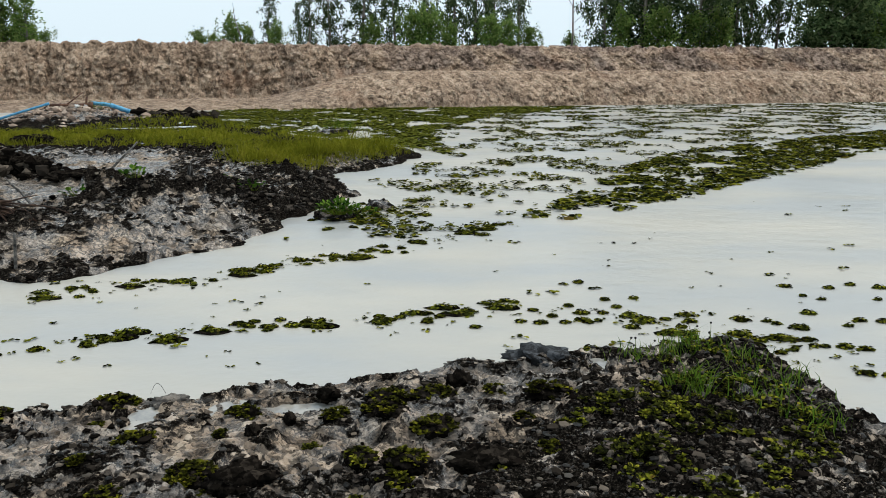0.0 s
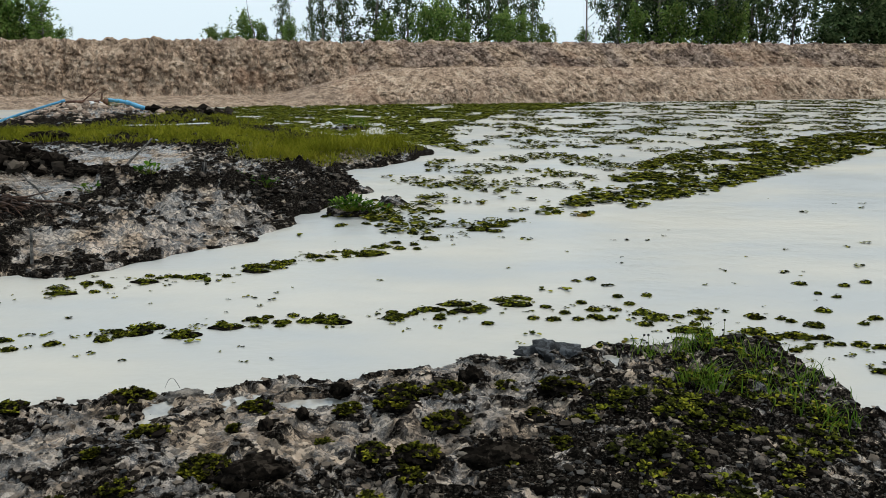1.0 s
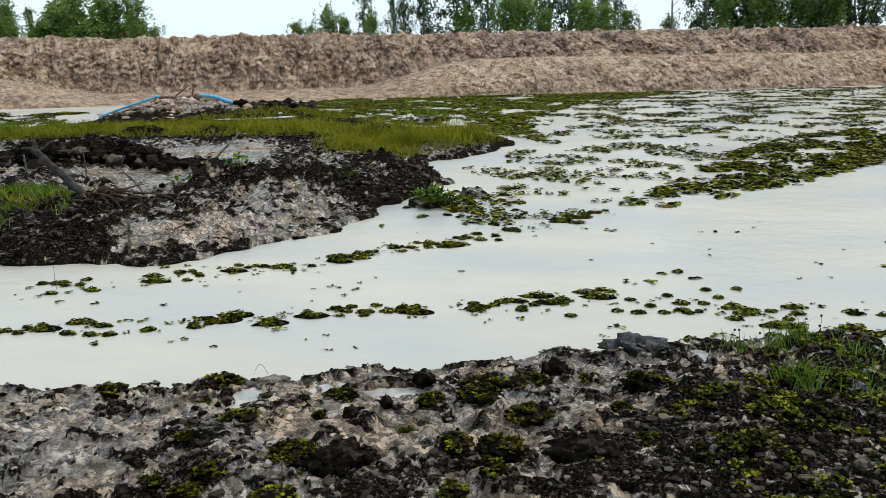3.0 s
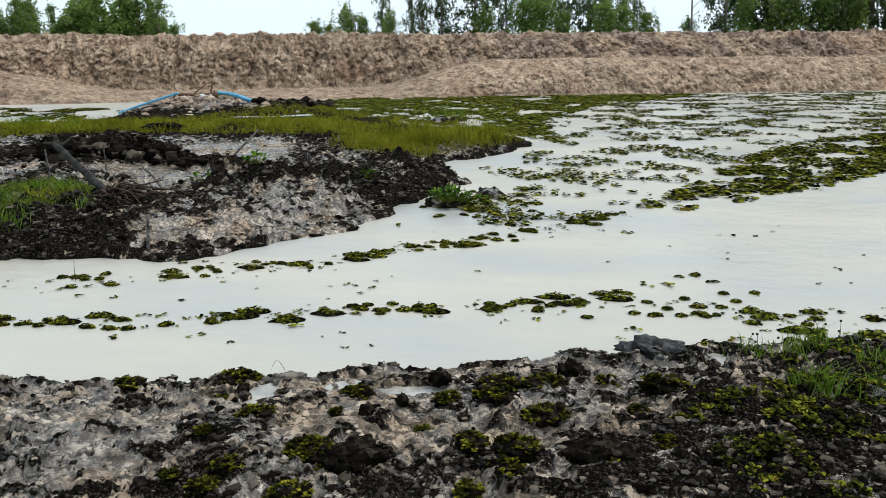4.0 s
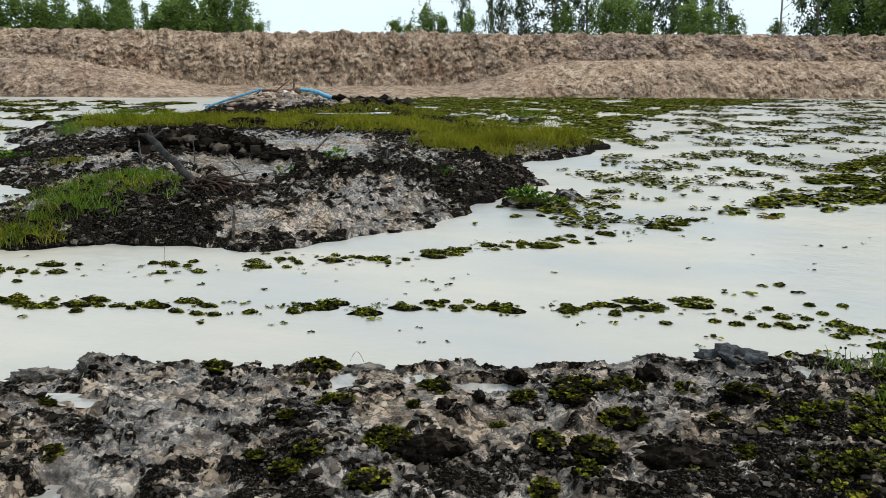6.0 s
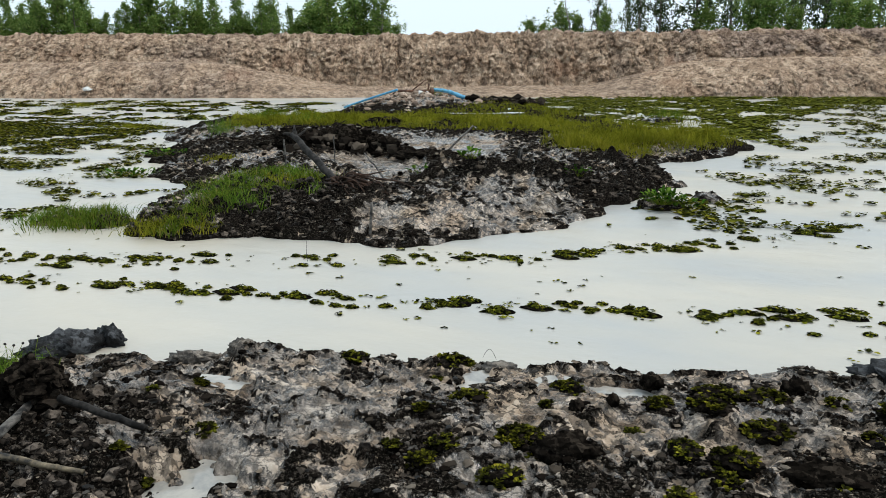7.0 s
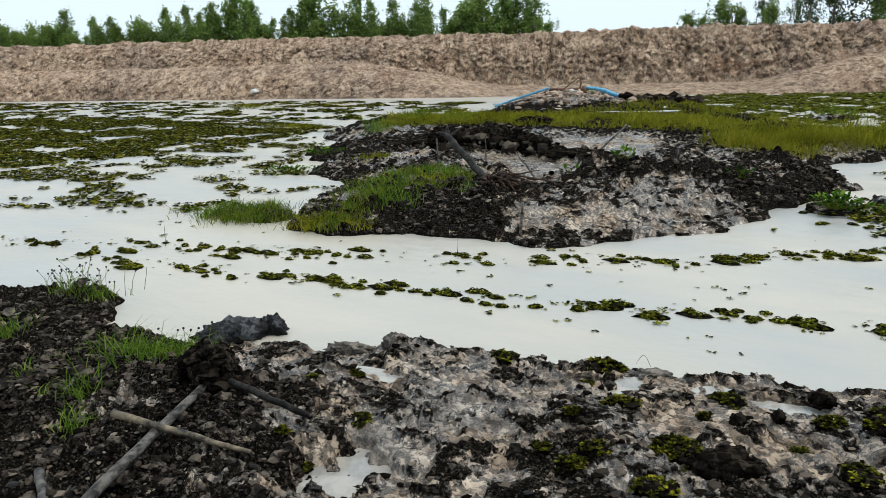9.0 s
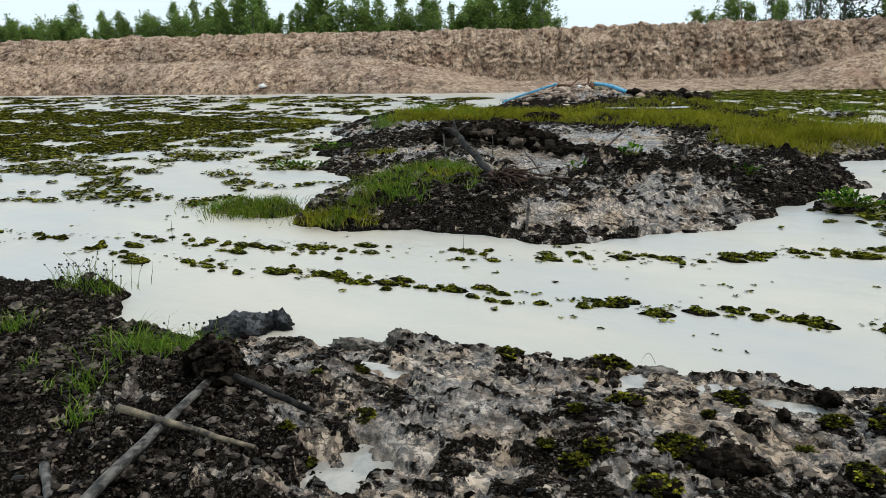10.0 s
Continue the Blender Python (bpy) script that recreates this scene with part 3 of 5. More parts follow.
def round_leaves(pos, yaw, pitch, size, mat, name, broad=1.0):
    """Cupped round leaves, each a folded sheet of two halves."""
    n = len(pos)
    v = np.repeat(LEAF[None], n, 0) * np.asarray(size).reshape(-1, 1, 1)
    v[:, 1:, 1] *= broad * (0.75 + 0.5 * rng.random(n))[:, None]
    cp, sp, cy, sy = np.cos(pitch)[:, None], np.sin(pitch)[:, None], np.cos(yaw)[:, None], np.sin(yaw)[:, None]
    x, z = v[..., 0] * cp - v[..., 2] * sp, v[..., 0] * sp + v[..., 2] * cp
    x, y = x * cy - v[..., 1] * sy, x * sy + v[..., 1] * cy
    v = np.stack([x, y, z], -1) + pos[:, None]
    k = np.arange(n)[:, None] * 6
    f = np.concatenate([k + [0, 1, 2, 3], k + [0, 3, 4, 5]])
    return mesh_of(name, v.reshape(-1, 3), f, mat)


def blades(pos, tall, wide, lean, mat, name, bend=0.35):
    """Grass blades: a tapering strip with a bend, three joints each."""
    n = len(pos)
    yaw, out = rng.random(n) * 2 * np.pi, rng.random(n) * 2 * np.pi
    side = np.stack([np.cos(yaw), np.sin(yaw), 0 * yaw], -1) * np.asarray(wide).reshape(-1, 1) * 0.5
    tip = np.stack([np.cos(out), np.sin(out), 0 * out], -1) * (np.asarray(tall) * lean * (0.3 + rng.random(n))).reshape(-1, 1)
    up = np.stack([0 * yaw, 0 * yaw, np.asarray(tall) * np.ones(n)], -1)
    mid = pos + 0.55 * up + tip * bend
    end = pos + up * (1 - 0.25 * lean) + tip
    v = np.stack([pos - side, pos + side, mid + side * 0.8, mid - side * 0.8, end], 1)
    k = np.arange(n)[:, None] * 5
    f = (k + [0, 1, 2, 3]).tolist() + (k + [3, 2, 4]).tolist()
    return mesh_of(name, v.reshape(-1, 3), f, mat)


ico = bmesh.new()
bmesh.ops.create_icosphere(ico, subdivisions=1, radius=1)
ICO_V, ICO_F = np.array([v.co[:] for v in ico.verts]), np.array([[v.index for v in f.verts] for f in ico.faces])
ico.free()
ico = bmesh.new()
bmesh.ops.create_icosphere(ico, subdivisions=4, radius=1)
BALL_V, BALL_F = np.array([v.co[:] for v in ico.verts]), np.array([[v.index for v in f.verts] for f in ico.faces])
ico.free()


ico = bmesh.new()
bmesh.ops.create_icosphere(ico, subdivisions=2, radius=1)
ROUND_V, ROUND_F = np.array([v.co[:] for v in ico.verts]), np.array([[v.index for v in f.verts] for f in ico.faces])
ico.free()


def clods(pos, size, flat, mat, name, fine=False):
    """Broken lumps, each a crumpled ball; fine ones are rounder and knobbly."""
    n = len(pos)
    bv, bf = (ROUND_V, ROUND_F) if fine else (ICO_V, ICO_F)
    if fine:
        d = np.ones((n, len(bv)))
        for amp, freq in ((0.2, 2.5), (0.2, 5.0), (0.16, 9.0)):
            w = rng.normal(0, freq, (n, 3))
            d += amp * np.sin(bv @ w.T + rng.random(n) * 6.28).T
        v = bv[None] * (d + 0.14 * rng.normal(0, 1, d.shape))[..., None]
    else:
        v = bv[None] * (0.55 + 0.75 * rng.random((n, len(bv), 1)))
    v = v * np.asarray(size).reshape(-1, 1, 1) * np.stack([0.7 + 0.7 * rng.random(n), 0.7 + 0.7 * rng.random(n), flat * (0.5 + 0.8 * rng.random(n))], -1)[:, None]
    a = rng.random(n)[:, None] * 2 * np.pi
    v = np.stack([v[..., 0] * np.cos(a) - v[..., 1] * np.sin(a), v[..., 0] * np.sin(a) + v[..., 1] * np.cos(a), v[..., 2]], -1) + pos[:, None]
    f = (np.arange(n)[:, None, None] * len(bv) + bf[None]).reshape(-1, 3)
    return mesh_of(name, v.reshape(-1, 3), f, mat, False)


def lump(name, sx, sy, sz, mat, seed, crumple=0.5, scale=1.6):
    """One lump of earth with a cracked, crumpled skin."""
    p = BALL_V
    u, w = p[:, 0] + 0.8 * p[:, 2], p[:, 1] + 0.6 * p[:, 2] * p[:, 0]
    d = 1 + 0.55 * crumple * fbm(u, w, scale * 0.6, 2, seed) + 0.6 * crumple * (np.abs(fbm(u, w - p[:, 2], scale * 2.2, 4, seed + 3, 0.65)) - 0.35)
    return mesh_of(name, p * d[:, None] * (sx, sy, sz), BALL_F, mat)


def tube(name, path, radii, mat, sides=10, seed=0, wobble=0.0):
    """A tapering round bar along a path, closed at both ends, with uneven girth."""
    path, r2 = np.array(path, float), random.Random(seed)
    v, f, n = [], [], len(path)
    for i in range(n):
        d = Vector(path[min(i + 1, n - 1)] - path[max(i - 1, 0)]).normalized()
        a = d.orthogonal().normalized() if abs(d.z) > 0.9 else d.cross(Vector((0, 0, 1))).normalized()
        b = d.cross(a)
        for k in range(sides):
            t, r = 2 * math.pi * k / sides, radii[i] * (1 + wobble * (r2.random() - 0.5))
            v.append(tuple(Vector(path[i]) + (a * math.cos(t) + b * math.sin(t)) * r))
    for i in range(n - 1):
        for k in range(sides):
            m = (k + 1) % sides
            f.append([i * sides + k, i * sides + m, (i + 1) * sides + m, (i + 1) * sides + k])
    f += [list(range(sides))[::-1], [(n - 1) * sides + k for k in range(sides)]]
    return mesh_of(name, v, f, mat)


def between(a, b, n, sag=0.0, seed=0, jitter=0.0):
    r2 = random.Random(seed)
    out = []
    for i in range(n):
        t = i / (n - 1)
        p = Vector(a).lerp(Vector(b), t)
        out.append((p.x + jitter * (r2.random() - 0.5), p.y + jitter * (r2.random() - 0.5), p.z - sag * 4 * t * (1 - t) + jitter * (r2.random() - 0.5)))
    return out


def on_ground(points, sink=0.0):
    p = np.asarray(points, float)
    z = terrain(p[:, 0], p[:, 1])[0]
    return np.column_stack([p[:, 0], p[:, 1], z - sink])


def scatter(n, poly, edge=0.0):
    """Random places within an outline."""
    q = np.array(poly)
    lo, hi = q.min(0), q.max(0)
    p = lo + rng.random((n, 2)) * (hi - lo)
    return p[inside(p[:, 0], p[:, 1], poly) > edge * rng.random(n)]


def rosettes(centres, size, mat, name, count=8):
    """Ruffled rosettes: leaves that spread from one crown, the inner ones steeper."""
    n = len(centres)
    a = rng.random((n, 1)) * 6.28 + np.arange(count) * 2.4 + rng.normal(0, 0.25, (n, count))
    ring = np.arange(count) / count
    tilt = np.radians(12 + 48 * ring[None] + rng.normal(0, 12, (n, count)))
    s = np.asarray(size).reshape(-1, 1) * (1.0 - 0.45 * ring[None]) * (0.8 + 0.4 * rng.random((n, count)))
    return round_leaves(np.repeat(centres, count, 0), a.ravel(), tilt.ravel(), s.ravel(), mat, name)


# ---- loose muck on the banks ----
CLODS_MIX = leaf_material("loose_muck", [(0.0, (0.004, 0.0035, 0.003)), (0.5, (0.009, 0.007, 0.0058)), (0.8, (0.045, 0.037, 0.03)), (1.0, (0.17, 0.137, 0.11))], 0.8, 0.0, 0.0)


CHIPS_MIX = leaf_material("mud_flakes", [(0.0, (0.005, 0.0045, 0.004)), (0.45, (0.022, 0.019, 0.016)), (0.8, (0.07, 0.059, 0.049)), (1.0, (0.24, 0.195, 0.15))], 0.5, 0.0, 0.15)


CLOD_LUMPS = earth_material("churned_soil", (0.004, 0.0034, 0.0028), (0.024, 0.0195, 0.016), (0.13, 0.106, 0.086), 0.03)


def loose_muck(name, n, near, far, left, right, small, big, label, limit, mat=CLODS_MIX, flat=0.6, fine=False):
    a, r = np.radians(left + rng.random(n) * (right - left)), np.sqrt(near**2 + rng.random(n) * (far**2 - near**2))
    x, y = r * np.sin(a), r * np.cos(a)
    z, muck, sand = terrain(x, y)
    drift = 0.45 * fbm(x, y, 3.3, 3, 140)
    keep = (z > 0.015) & (muck + 0.35 * (rng.random(n) - 0.5) + (drift if flat < 0.5 else 0) > limit) & (sand < 0.5)
    p = np.column_stack([x, y, z])[keep]
    size = small + (big - small) * rng.random(len(p)) ** 4
    p[:, 2] += size * 0.1
    tagged(new(name, clods(p, size, flat, mat, name, fine)), label, "mud clods", kind="stuff")


loose_muck("mud_clods", 22000, 2.2, 6.6, -68, 34, 0.005, 0.028, "small broken clods of wet black mud on the near bank", 0.5)
loose_muck("mud_flakes", 24000, 2.2, 6.0, -68, 34, 0.004, 0.02, "thin grey-brown flakes of drying mud on pale clay", 0.49, CHIPS_MIX, 0.49)
loose_muck("mud_lumps", 4200, 2.2, 7.0, -68, -46, 0.012, 0.042, "fist-sized broken lumps of churned dark soil", 0.72, CLOD_LUMPS, 0.7, True)
loose_muck("bank_lumps", 1500, 2.4, 5.2, -46, 30, 0.01, 0.036, "dark knobbly lumps of wet mud on the bank", 0.66, CLOD_LUMPS, 0.7, True)
loose_muck("mound_lumps", 9000, 6.2, 12.5, -48, -6, 0.015, 0.052, "knobbly dark lumps of churned soil on the mound", 0.78, CLOD_LUMPS, 0.75, True)
loose_muck("mound_clods", 16000, 6.0, 17.0, -48, -4, 0.012, 0.055, "broken dark clods strewn over the mud mound", 0.62)
loose_muck("mound_flakes", 16000, 6.0, 16.0, -48, -4, 0.01, 0.036, "grey-brown flakes of drying mud on the mound", 0.56, CHIPS_MIX, 0.49)


# ---- drifting weed ----
def weed_cluster(name, seed, radius, count, size, tall, mat):
    g = np.random.default_rng(seed)
    a, r = g.random(count) * 2 * np.pi, np.sqrt(g.random(count)) * radius
    squash = 0.35 + 0.35 * g.random()
    edge = 0.7 + 0.5 * gnoise(np.cos(a) * 1.3 + seed, np.sin(a) * 1.3, seed)
    p = np.column_stack([r * edge * np.cos(a), r * edge * np.sin(a) * squash, 0.006 + tall * (1 - (r / radius) ** 2) * (0.35 + 0.65 * g.random(count))])
    return round_leaves(p, a + 2.0 * (g.random(count) - 0.5), np.radians(-32 + 34 * g.random(count)), size * (0.6 + 0.7 * g.random(count)), mat, name)


LINE_NEAR = [(-7.6, 4.3), (-6.9, 4.42), (-5.7, 4.6), (-4.5, 4.85), (-3.5, 5.05), (-2.9, 5.12), (-2.2, 5.3), (-1.5, 5.45), (-0.6, 5.68), (0.3, 5.85), (0.67, 6.03), (1.28, 5.9), (1.62, 5.7), (2.4, 5.22), (2.9, 4.8)]
LINE_FAR = [(-9.6, 4.1), (-9.15, 4.3), (-7.2, 5.0), (-6.2, 5.2), (-5.2, 5.6), (-4.1, 6.0), (-3.3, 6.35), (-2.4, 6.75), (-1.7, 7.3), (-1.0, 7.75), (-0.5, 8.2), (0.15, 8.7), (0.8, 9.5)]
drift = []
for i in range(12):
    rad = (0.024, 0.036, 0.05, 0.065, 0.08, 0.095, 0.04, 0.12, 0.028, 0.088, 0.056, 0.14)[i]
    # black lump under the leaves: roots and the clump's shaded underside in one
    root = part("floating_weed", clods(np.zeros((1, 3)), 1.0, 1.0, CLOD, "dark_underside", True))
    for v in root.data.vertices:
        v.co = (v.co.x * rad * 0.66, v.co.y * rad * 0.36, v.co.z * (0.010 + 0.06 * rad))
    tagged(part("leaves", weed_cluster("leaves", 100 + i, rad, int(14 + 1100 * rad), 0.024, 0.016 + 0.14 * rad, WEED), root, "small olive green leaves"), kind="stuff")
    tagged(root, "olive green clump of floating water weed with a dark underside", "water weed", "drifting weed on the pond")
    drift.append((rad, root))
placed_drift = [False] * 12


def float_weed(x, y, which, turn):
    rad, root = drift[which]
    m = pose(x, y, 0.002, 0, 0, turn)
    if height(x, y) > 0.06:
        m = pose(x, y, height(x, y), 0, 0, turn)
    if not placed_drift[which]:
        placed_drift[which] = True
        root.matrix_basis = m
    else:
        copy_thing(root, m)


def along(line, t):
    q = np.array(line)
    d = np.r_[0, np.cumsum(np.hypot(*np.diff(q, axis=0).T))]
    return np.interp(t * d[-1], d, q[:, 0]), np.interp(t * d[-1], d, q[:, 1]), d[-1]


for line, count, wide in ((LINE_NEAR, 190, 0.17), (LINE_FAR, 215, 0.24)):
    for i in range(count):
        t = (i + rng.random()) / count
        x, y, _ = along(line, t)
        gap = gnoise(np.array([t * 23.0]), np.array([count * 0.1]), 5)[0]
        spread = rng.normal(0, 1)
        wander = 0.16 * gnoise(np.array([t * 11.0]), np.array([1.5]), 8)[0]
        if gap < -0.22 or height(x, y) > -0.05:
            continue
        # the line thins out and widens to the east
        loose = 1 + 1.4 * max(0.0, min(1.0, (x + 1.0) / 2.5)) if line is LINE_NEAR else 1.0
        which = int(rng.integers(0, 12)) if rng.random() < 0.75 else int(rng.choice([6, 8, 1]))
        float_weed(x + 0.3 * wide * rng.normal(0, 1), y + wander + spread * wide * 0.5 * loose, which, rng.random() * 26 - 13 + (180 if rng.random() < 0.5 else 0))
# weed caught round the leafy islet
for i in range(26):
    float_weed(-1.25 + rng.normal(0, 0.38), 9.75 + rng.normal(0, 0.32), int(rng.choice([3, 4, 5, 9])), rng.random() * 360)
# loose clumps that drift off the eastern end of the line
for i in range(34):
    float_weed(1.0 + 3.4 * rng.random(), 5.05 + 2.0 * rng.random() ** 1.2, int(rng.choice([0, 1, 2, 3, 4, 5, 6, 8, 10])), rng.random() * 30 - 15)
# strays and crumbs of weed too small to pick apart
bits = []
for line, count, wide in ((LINE_NEAR, 170, 0.25), (LINE_FAR, 220, 0.3)):
    for i in range(count):
        x, y, _ = along(line, rng.random())
        bits.append((x + rng.normal(0, 0.1), y + rng.normal(0, 0.5) * wide, 0.01 + 0.02 * rng.random() ** 2))
for x0, x1, y0, y1, n in ((-3.5, 3.2, 4.75, 6.8, 60), (-2.5, 2.0, 6.3, 9.0, 16), (2.0, 7.5, 5.2, 11.5, 60), (-9.5, -5.5, 4.6, 6.2, 30)):
    for i in range(n):
        bits.append((x0 + rng.random() * (x1 - x0), y0 + rng.random() * (y1 - y0), 0.012 + 0.034 * rng.random() ** 2))
bits = np.array(bits)
bits = bits[terrain(bits[:, 0], bits[:, 1])[0] < -0.05]
reps = 6
c = np.repeat(bits, reps, 0)
c = np.column_stack([c[:, :2] + rng.normal(0, 1, (len(c), 2)) * c[:, 2:] * (0.55, 0.4), 0.004 + 0.25 * c[:, 2] * rng.random(len(c))])
me = round_leaves(c, rng.random(len(c)) * 6.28, np.radians(-6 + 16 * rng.random(len(c))), np.repeat(bits[:, 2], reps) * (0.7 + 0.7 * rng.random(len(c))), WEED, "weed_crumbs")
tagged(new("weed_crumbs", me), "small scattered crumbs of dark water weed on the pond", "water weed", kind="stuff")

DENSE_EAST = [(0.7, 9.3), (1.8, 11.7), (3.4, 15.0), (5.5, 18.2), (13.5, 24.1), (26, 31), (26, 27), (10.5, 18.6), (6.2, 14.0), (3.4, 11.3), (1.9, 9.8)]
LOOSE_EAST = [(-0.6, 8.1), (-1.5, 9.3), (-0.9, 11.9), (-1.3, 13.1), (0.1, 16.9), (-1.0, 19), (2, 36.0), (26, 43), (27, 30), (13.4, 24), (5.4, 18.2), (1.8, 11.7), (0.7, 9.3)]
GREEN_NORTH = [(-14.5, 29.0), (-11.2, 30.2), (-8.6, 34.0), (0.5, 36.0), (7.0, 37.5), (3.0, 31), (1.6, 29), (-0.3, 22), (0.4, 16.8), (-1.1, 18.2), (-3.6, 21.5), (-8.2, 23.7)]
DENSE_WEST = [(-33, 14.2), (-26, 17.5), (-18, 17.6), (-14.6, 16.8), (-13.8, 12.6), (-14.4, 9.9), (-15.3, 7.7), (-22, 8)]
LOOSE_WEST = [(-15.5, 7.6), (-14.7, 9.5), (-14, 12.2), (-14.4, 16.5), (-11.2, 12.0), (-10.1, 10.3), (-7.6, 8.9), (-8.4, 7.4), (-8.2, 6.4), (-11, 5.2), (-16, 5.5)]
FAR_WEST = [(-46, 21), (-32, 25), (-22, 27.2), (-14.5, 27.5), (-14.2, 20), (-18, 17.6), (-26, 17.5), (-33, 14.2), (-46, 15)]


def weed_field(name, label, fields, streak, mat=WEED_FAR):
    pts, sizes = [], []
    for poly, per_m2, low, high, big in fields:
        q = np.array(poly)
        box = np.prod(q.max(0) - q.min(0))
        p = scatter(int(per_m2 * box), poly, 0.25)
        cover = fbm(p[:, 0] * 0.8, p[:, 1] * (1.0 if streak else 0.8), 0.85, 4, 200 + len(pts), 0.6)
        keep = rng.random(len(p)) < smooth(low, high, cover + 0.25 * gnoise(p[:, 0] * 3.1, p[:, 1] * 3.1, 9))
        p = p[keep & (terrain(p[:, 0], p[:, 1])[0] < 0.0)]
        pts.append(p)
        sizes.append(np.full(len(p), big) * (0.6 + 0.7 * rng.random(len(p))))
    p, s = np.concatenate(pts), np.concatenate(sizes)
    k = 5
    a = rng.random((len(p), 1)) * 6.28 + np.arange(k) * (6.28 / k) + rng.normal(0, 0.3, (len(p), k))
    c = np.repeat(p, k, 0) + np.column_stack([np.cos(a.ravel()), np.sin(a.ravel())]) * np.repeat(s, k)[:, None] * 0.4 * rng.random((len(p) * k, 1))
    c = np.column_stack([c, 0.012 + 0.03 * rng.random(len(c))])
    me = round_leaves(c, a.ravel(), np.radians(-30 + 42 * rng.random(len(c))), np.repeat(s, k) * (0.6 + 0.55 * rng.random(len(c))), mat, name, 1.5)
    tagged(new(name, me), label, "water weed", kind="stuff")


weed_field("weed_mat_east", "broad olive mat of water weed drifting on the pond", [(DENSE_EAST, 85, -0.55, -0.1, 0.078), (LOOSE_EAST, 95, -0.02, 0.22, 0.046)], True)
weed_field("weed_mat_north", "dull green carpet of water weed off the far bank", [(GREEN_NORTH, 50, -0.5, 0.1, 0.12)], False, MARSH)
weed_field("weed_mat_west", "patchy olive mat of water weed on open water", [(DENSE_WEST, 115, -0.55, -0.1, 0.066), (LOOSE_WEST, 120, 0.0, 0.2, 0.05), (FAR_WEST, 30, -0.05, 0.3, 0.12)], True)

# ---- weed stranded on the near bank ----
STRANDED_WEST = [(-1.78, 3.98, 0.13), (-2.32, 3.79, 0.08), (-2.48, 2.61, 0.07), (-3.03, 2.88, 0.035), (-2.96, 3.18, 0.05), (-1.76, 3.7, 0.037), (-1.46, 3.46, 0.1), (-1.6, 3.15, 0.038), (-1.02, 3.79, 0.09), (-1.06, 3.48, 0.032), (-0.57, 3.76, 0.054), (-1.06, 3.1, 0.09), (-0.94, 2.96, 0.067), (-1.04, 2.72, 0.09), (-1.35, 2.85, 0.065), (-1.39, 2.69, 0.07), (-1.55, 2.73, 0.039), (-2.46, 2.21, 0.035), (-2.61, 2.23, 0.031), (-0.62, 3.46, 0.045), (-1.59, 3.16, 0.045)]
STRANDED_EAST = [(-0.53, 3.78, 0.06), (-0.28, 3.96, 0.11), (-0.29, 3.74, 0.11), (-0.05, 4.03, 0.12), (-0.03, 3.56, 0.11), (0.31, 4.08, 0.066), (0.57, 3.89, 0.12), (0.41, 3.65, 0.046), (-0.36, 3.24, 0.087), (-0.16, 3.15, 0.1), (-0.19, 3.01, 0.086), (-1.09, 3.07, 0.1), (0.25, 3.15, 0.068), (0.91, 4.46, 0.049), (0.62, 3.55, 0.07), (0.5, 3.3, 0.06), (-0.34, 2.9, 0.07)]
for i, (x, y, r) in enumerate(STRANDED_WEST + STRANDED_EAST):
    r *= 1.1
    n = int(11 + 230 * r)
    g = np.random.default_rng(500 + i)
    a, q = g.random(n) * 2 * np.pi, np.sqrt(g.random(n))
    p = np.column_stack([q * r * np.cos(a), q * r * np.sin(a) * 0.8, 0.006 + r * 0.42 * (1 - q**2) * (0.6 + 0.4 * g.random(n))])
    root = part("stranded_weed", lump("mud_base", r * 0.85, r * 0.65, r * 0.32, CLOD, 700 + i, 0.7))
    tagged(part("leaves", rosettes(p, (0.015 + 0.01 * g.random(n)) * (0.8 + 2.0 * r), WEED_BANK, "leaves", 8), root, "yellow-green ribbed leaves"), kind="stuff")
    root.matrix_basis = pose(x, y, height(x, y), 0, 0, float(g.random() * 360))
    tagged(root, "yellow-green water weed clump stranded on wet mud", "water weed", "stranded weed on the near bank")

PATCH = [(0.67, 3.81), (0.92, 4.0), (1.2, 4.05), (1.15, 4.45), (1.43, 4.75), (1.83, 4.93), (2.05, 4.8), (1.96, 4.37), (2.0, 4.04), (1.98, 3.65), (1.88, 3.32), (1.53, 2.98), (1.29, 2.7), (0.85, 2.6), (0.6, 3.32)]
p = scatter(6000, PATCH, 0.12)
p = p[fbm(p[:, 0], p[:, 1], 2.8, 4, 66, 0.6) > -0.05]
p = on_ground(p)
p = p[rng.random(len(p)) < 0.75]
p[:, 2] += 0.004 + 0.05 * rng.random(len(p)) * smooth(-0.2, 0.5, fbm(p[:, 0], p[:, 1], 5.0, 2, 67))
tagged(new("weed_heap", rosettes(p, 0.013 + 0.022 * rng.random(len(p)) ** 2, WEED_HEAP, "weed_heap", 9)), "thick heap of yellow-green water weed rotting on the bank", "water weed", kind="stuff")


# ---- grass ----
def grass_field(name, label, poly, n, tall, wide, lean, mat, edge=0.3, clump=0.0, lift=0.0):
    p = scatter(n, poly, edge)
    if clump:
        p = p[fbm(p[:, 0], p[:, 1], clump, 3, 88) > (-0.22 if clump > 0.5 else -0.45)]
    p = on_ground(p, 0.01)
    p[:, 2] = np.maximum(p[:, 2], -0.01) + lift
    h = tall * (0.3 + 0.8 * rng.random(len(p))) * np.clip(0.8 + 1.0 * fbm(p[:, 0], p[:, 1], 1.9, 3, 12), 0.2, 1.8)
    tagged(new(name, blades(p, h, wide * (0.6 + 0.8 * rng.random(len(p))), lean, mat, name)), label, "grass", kind="stuff")


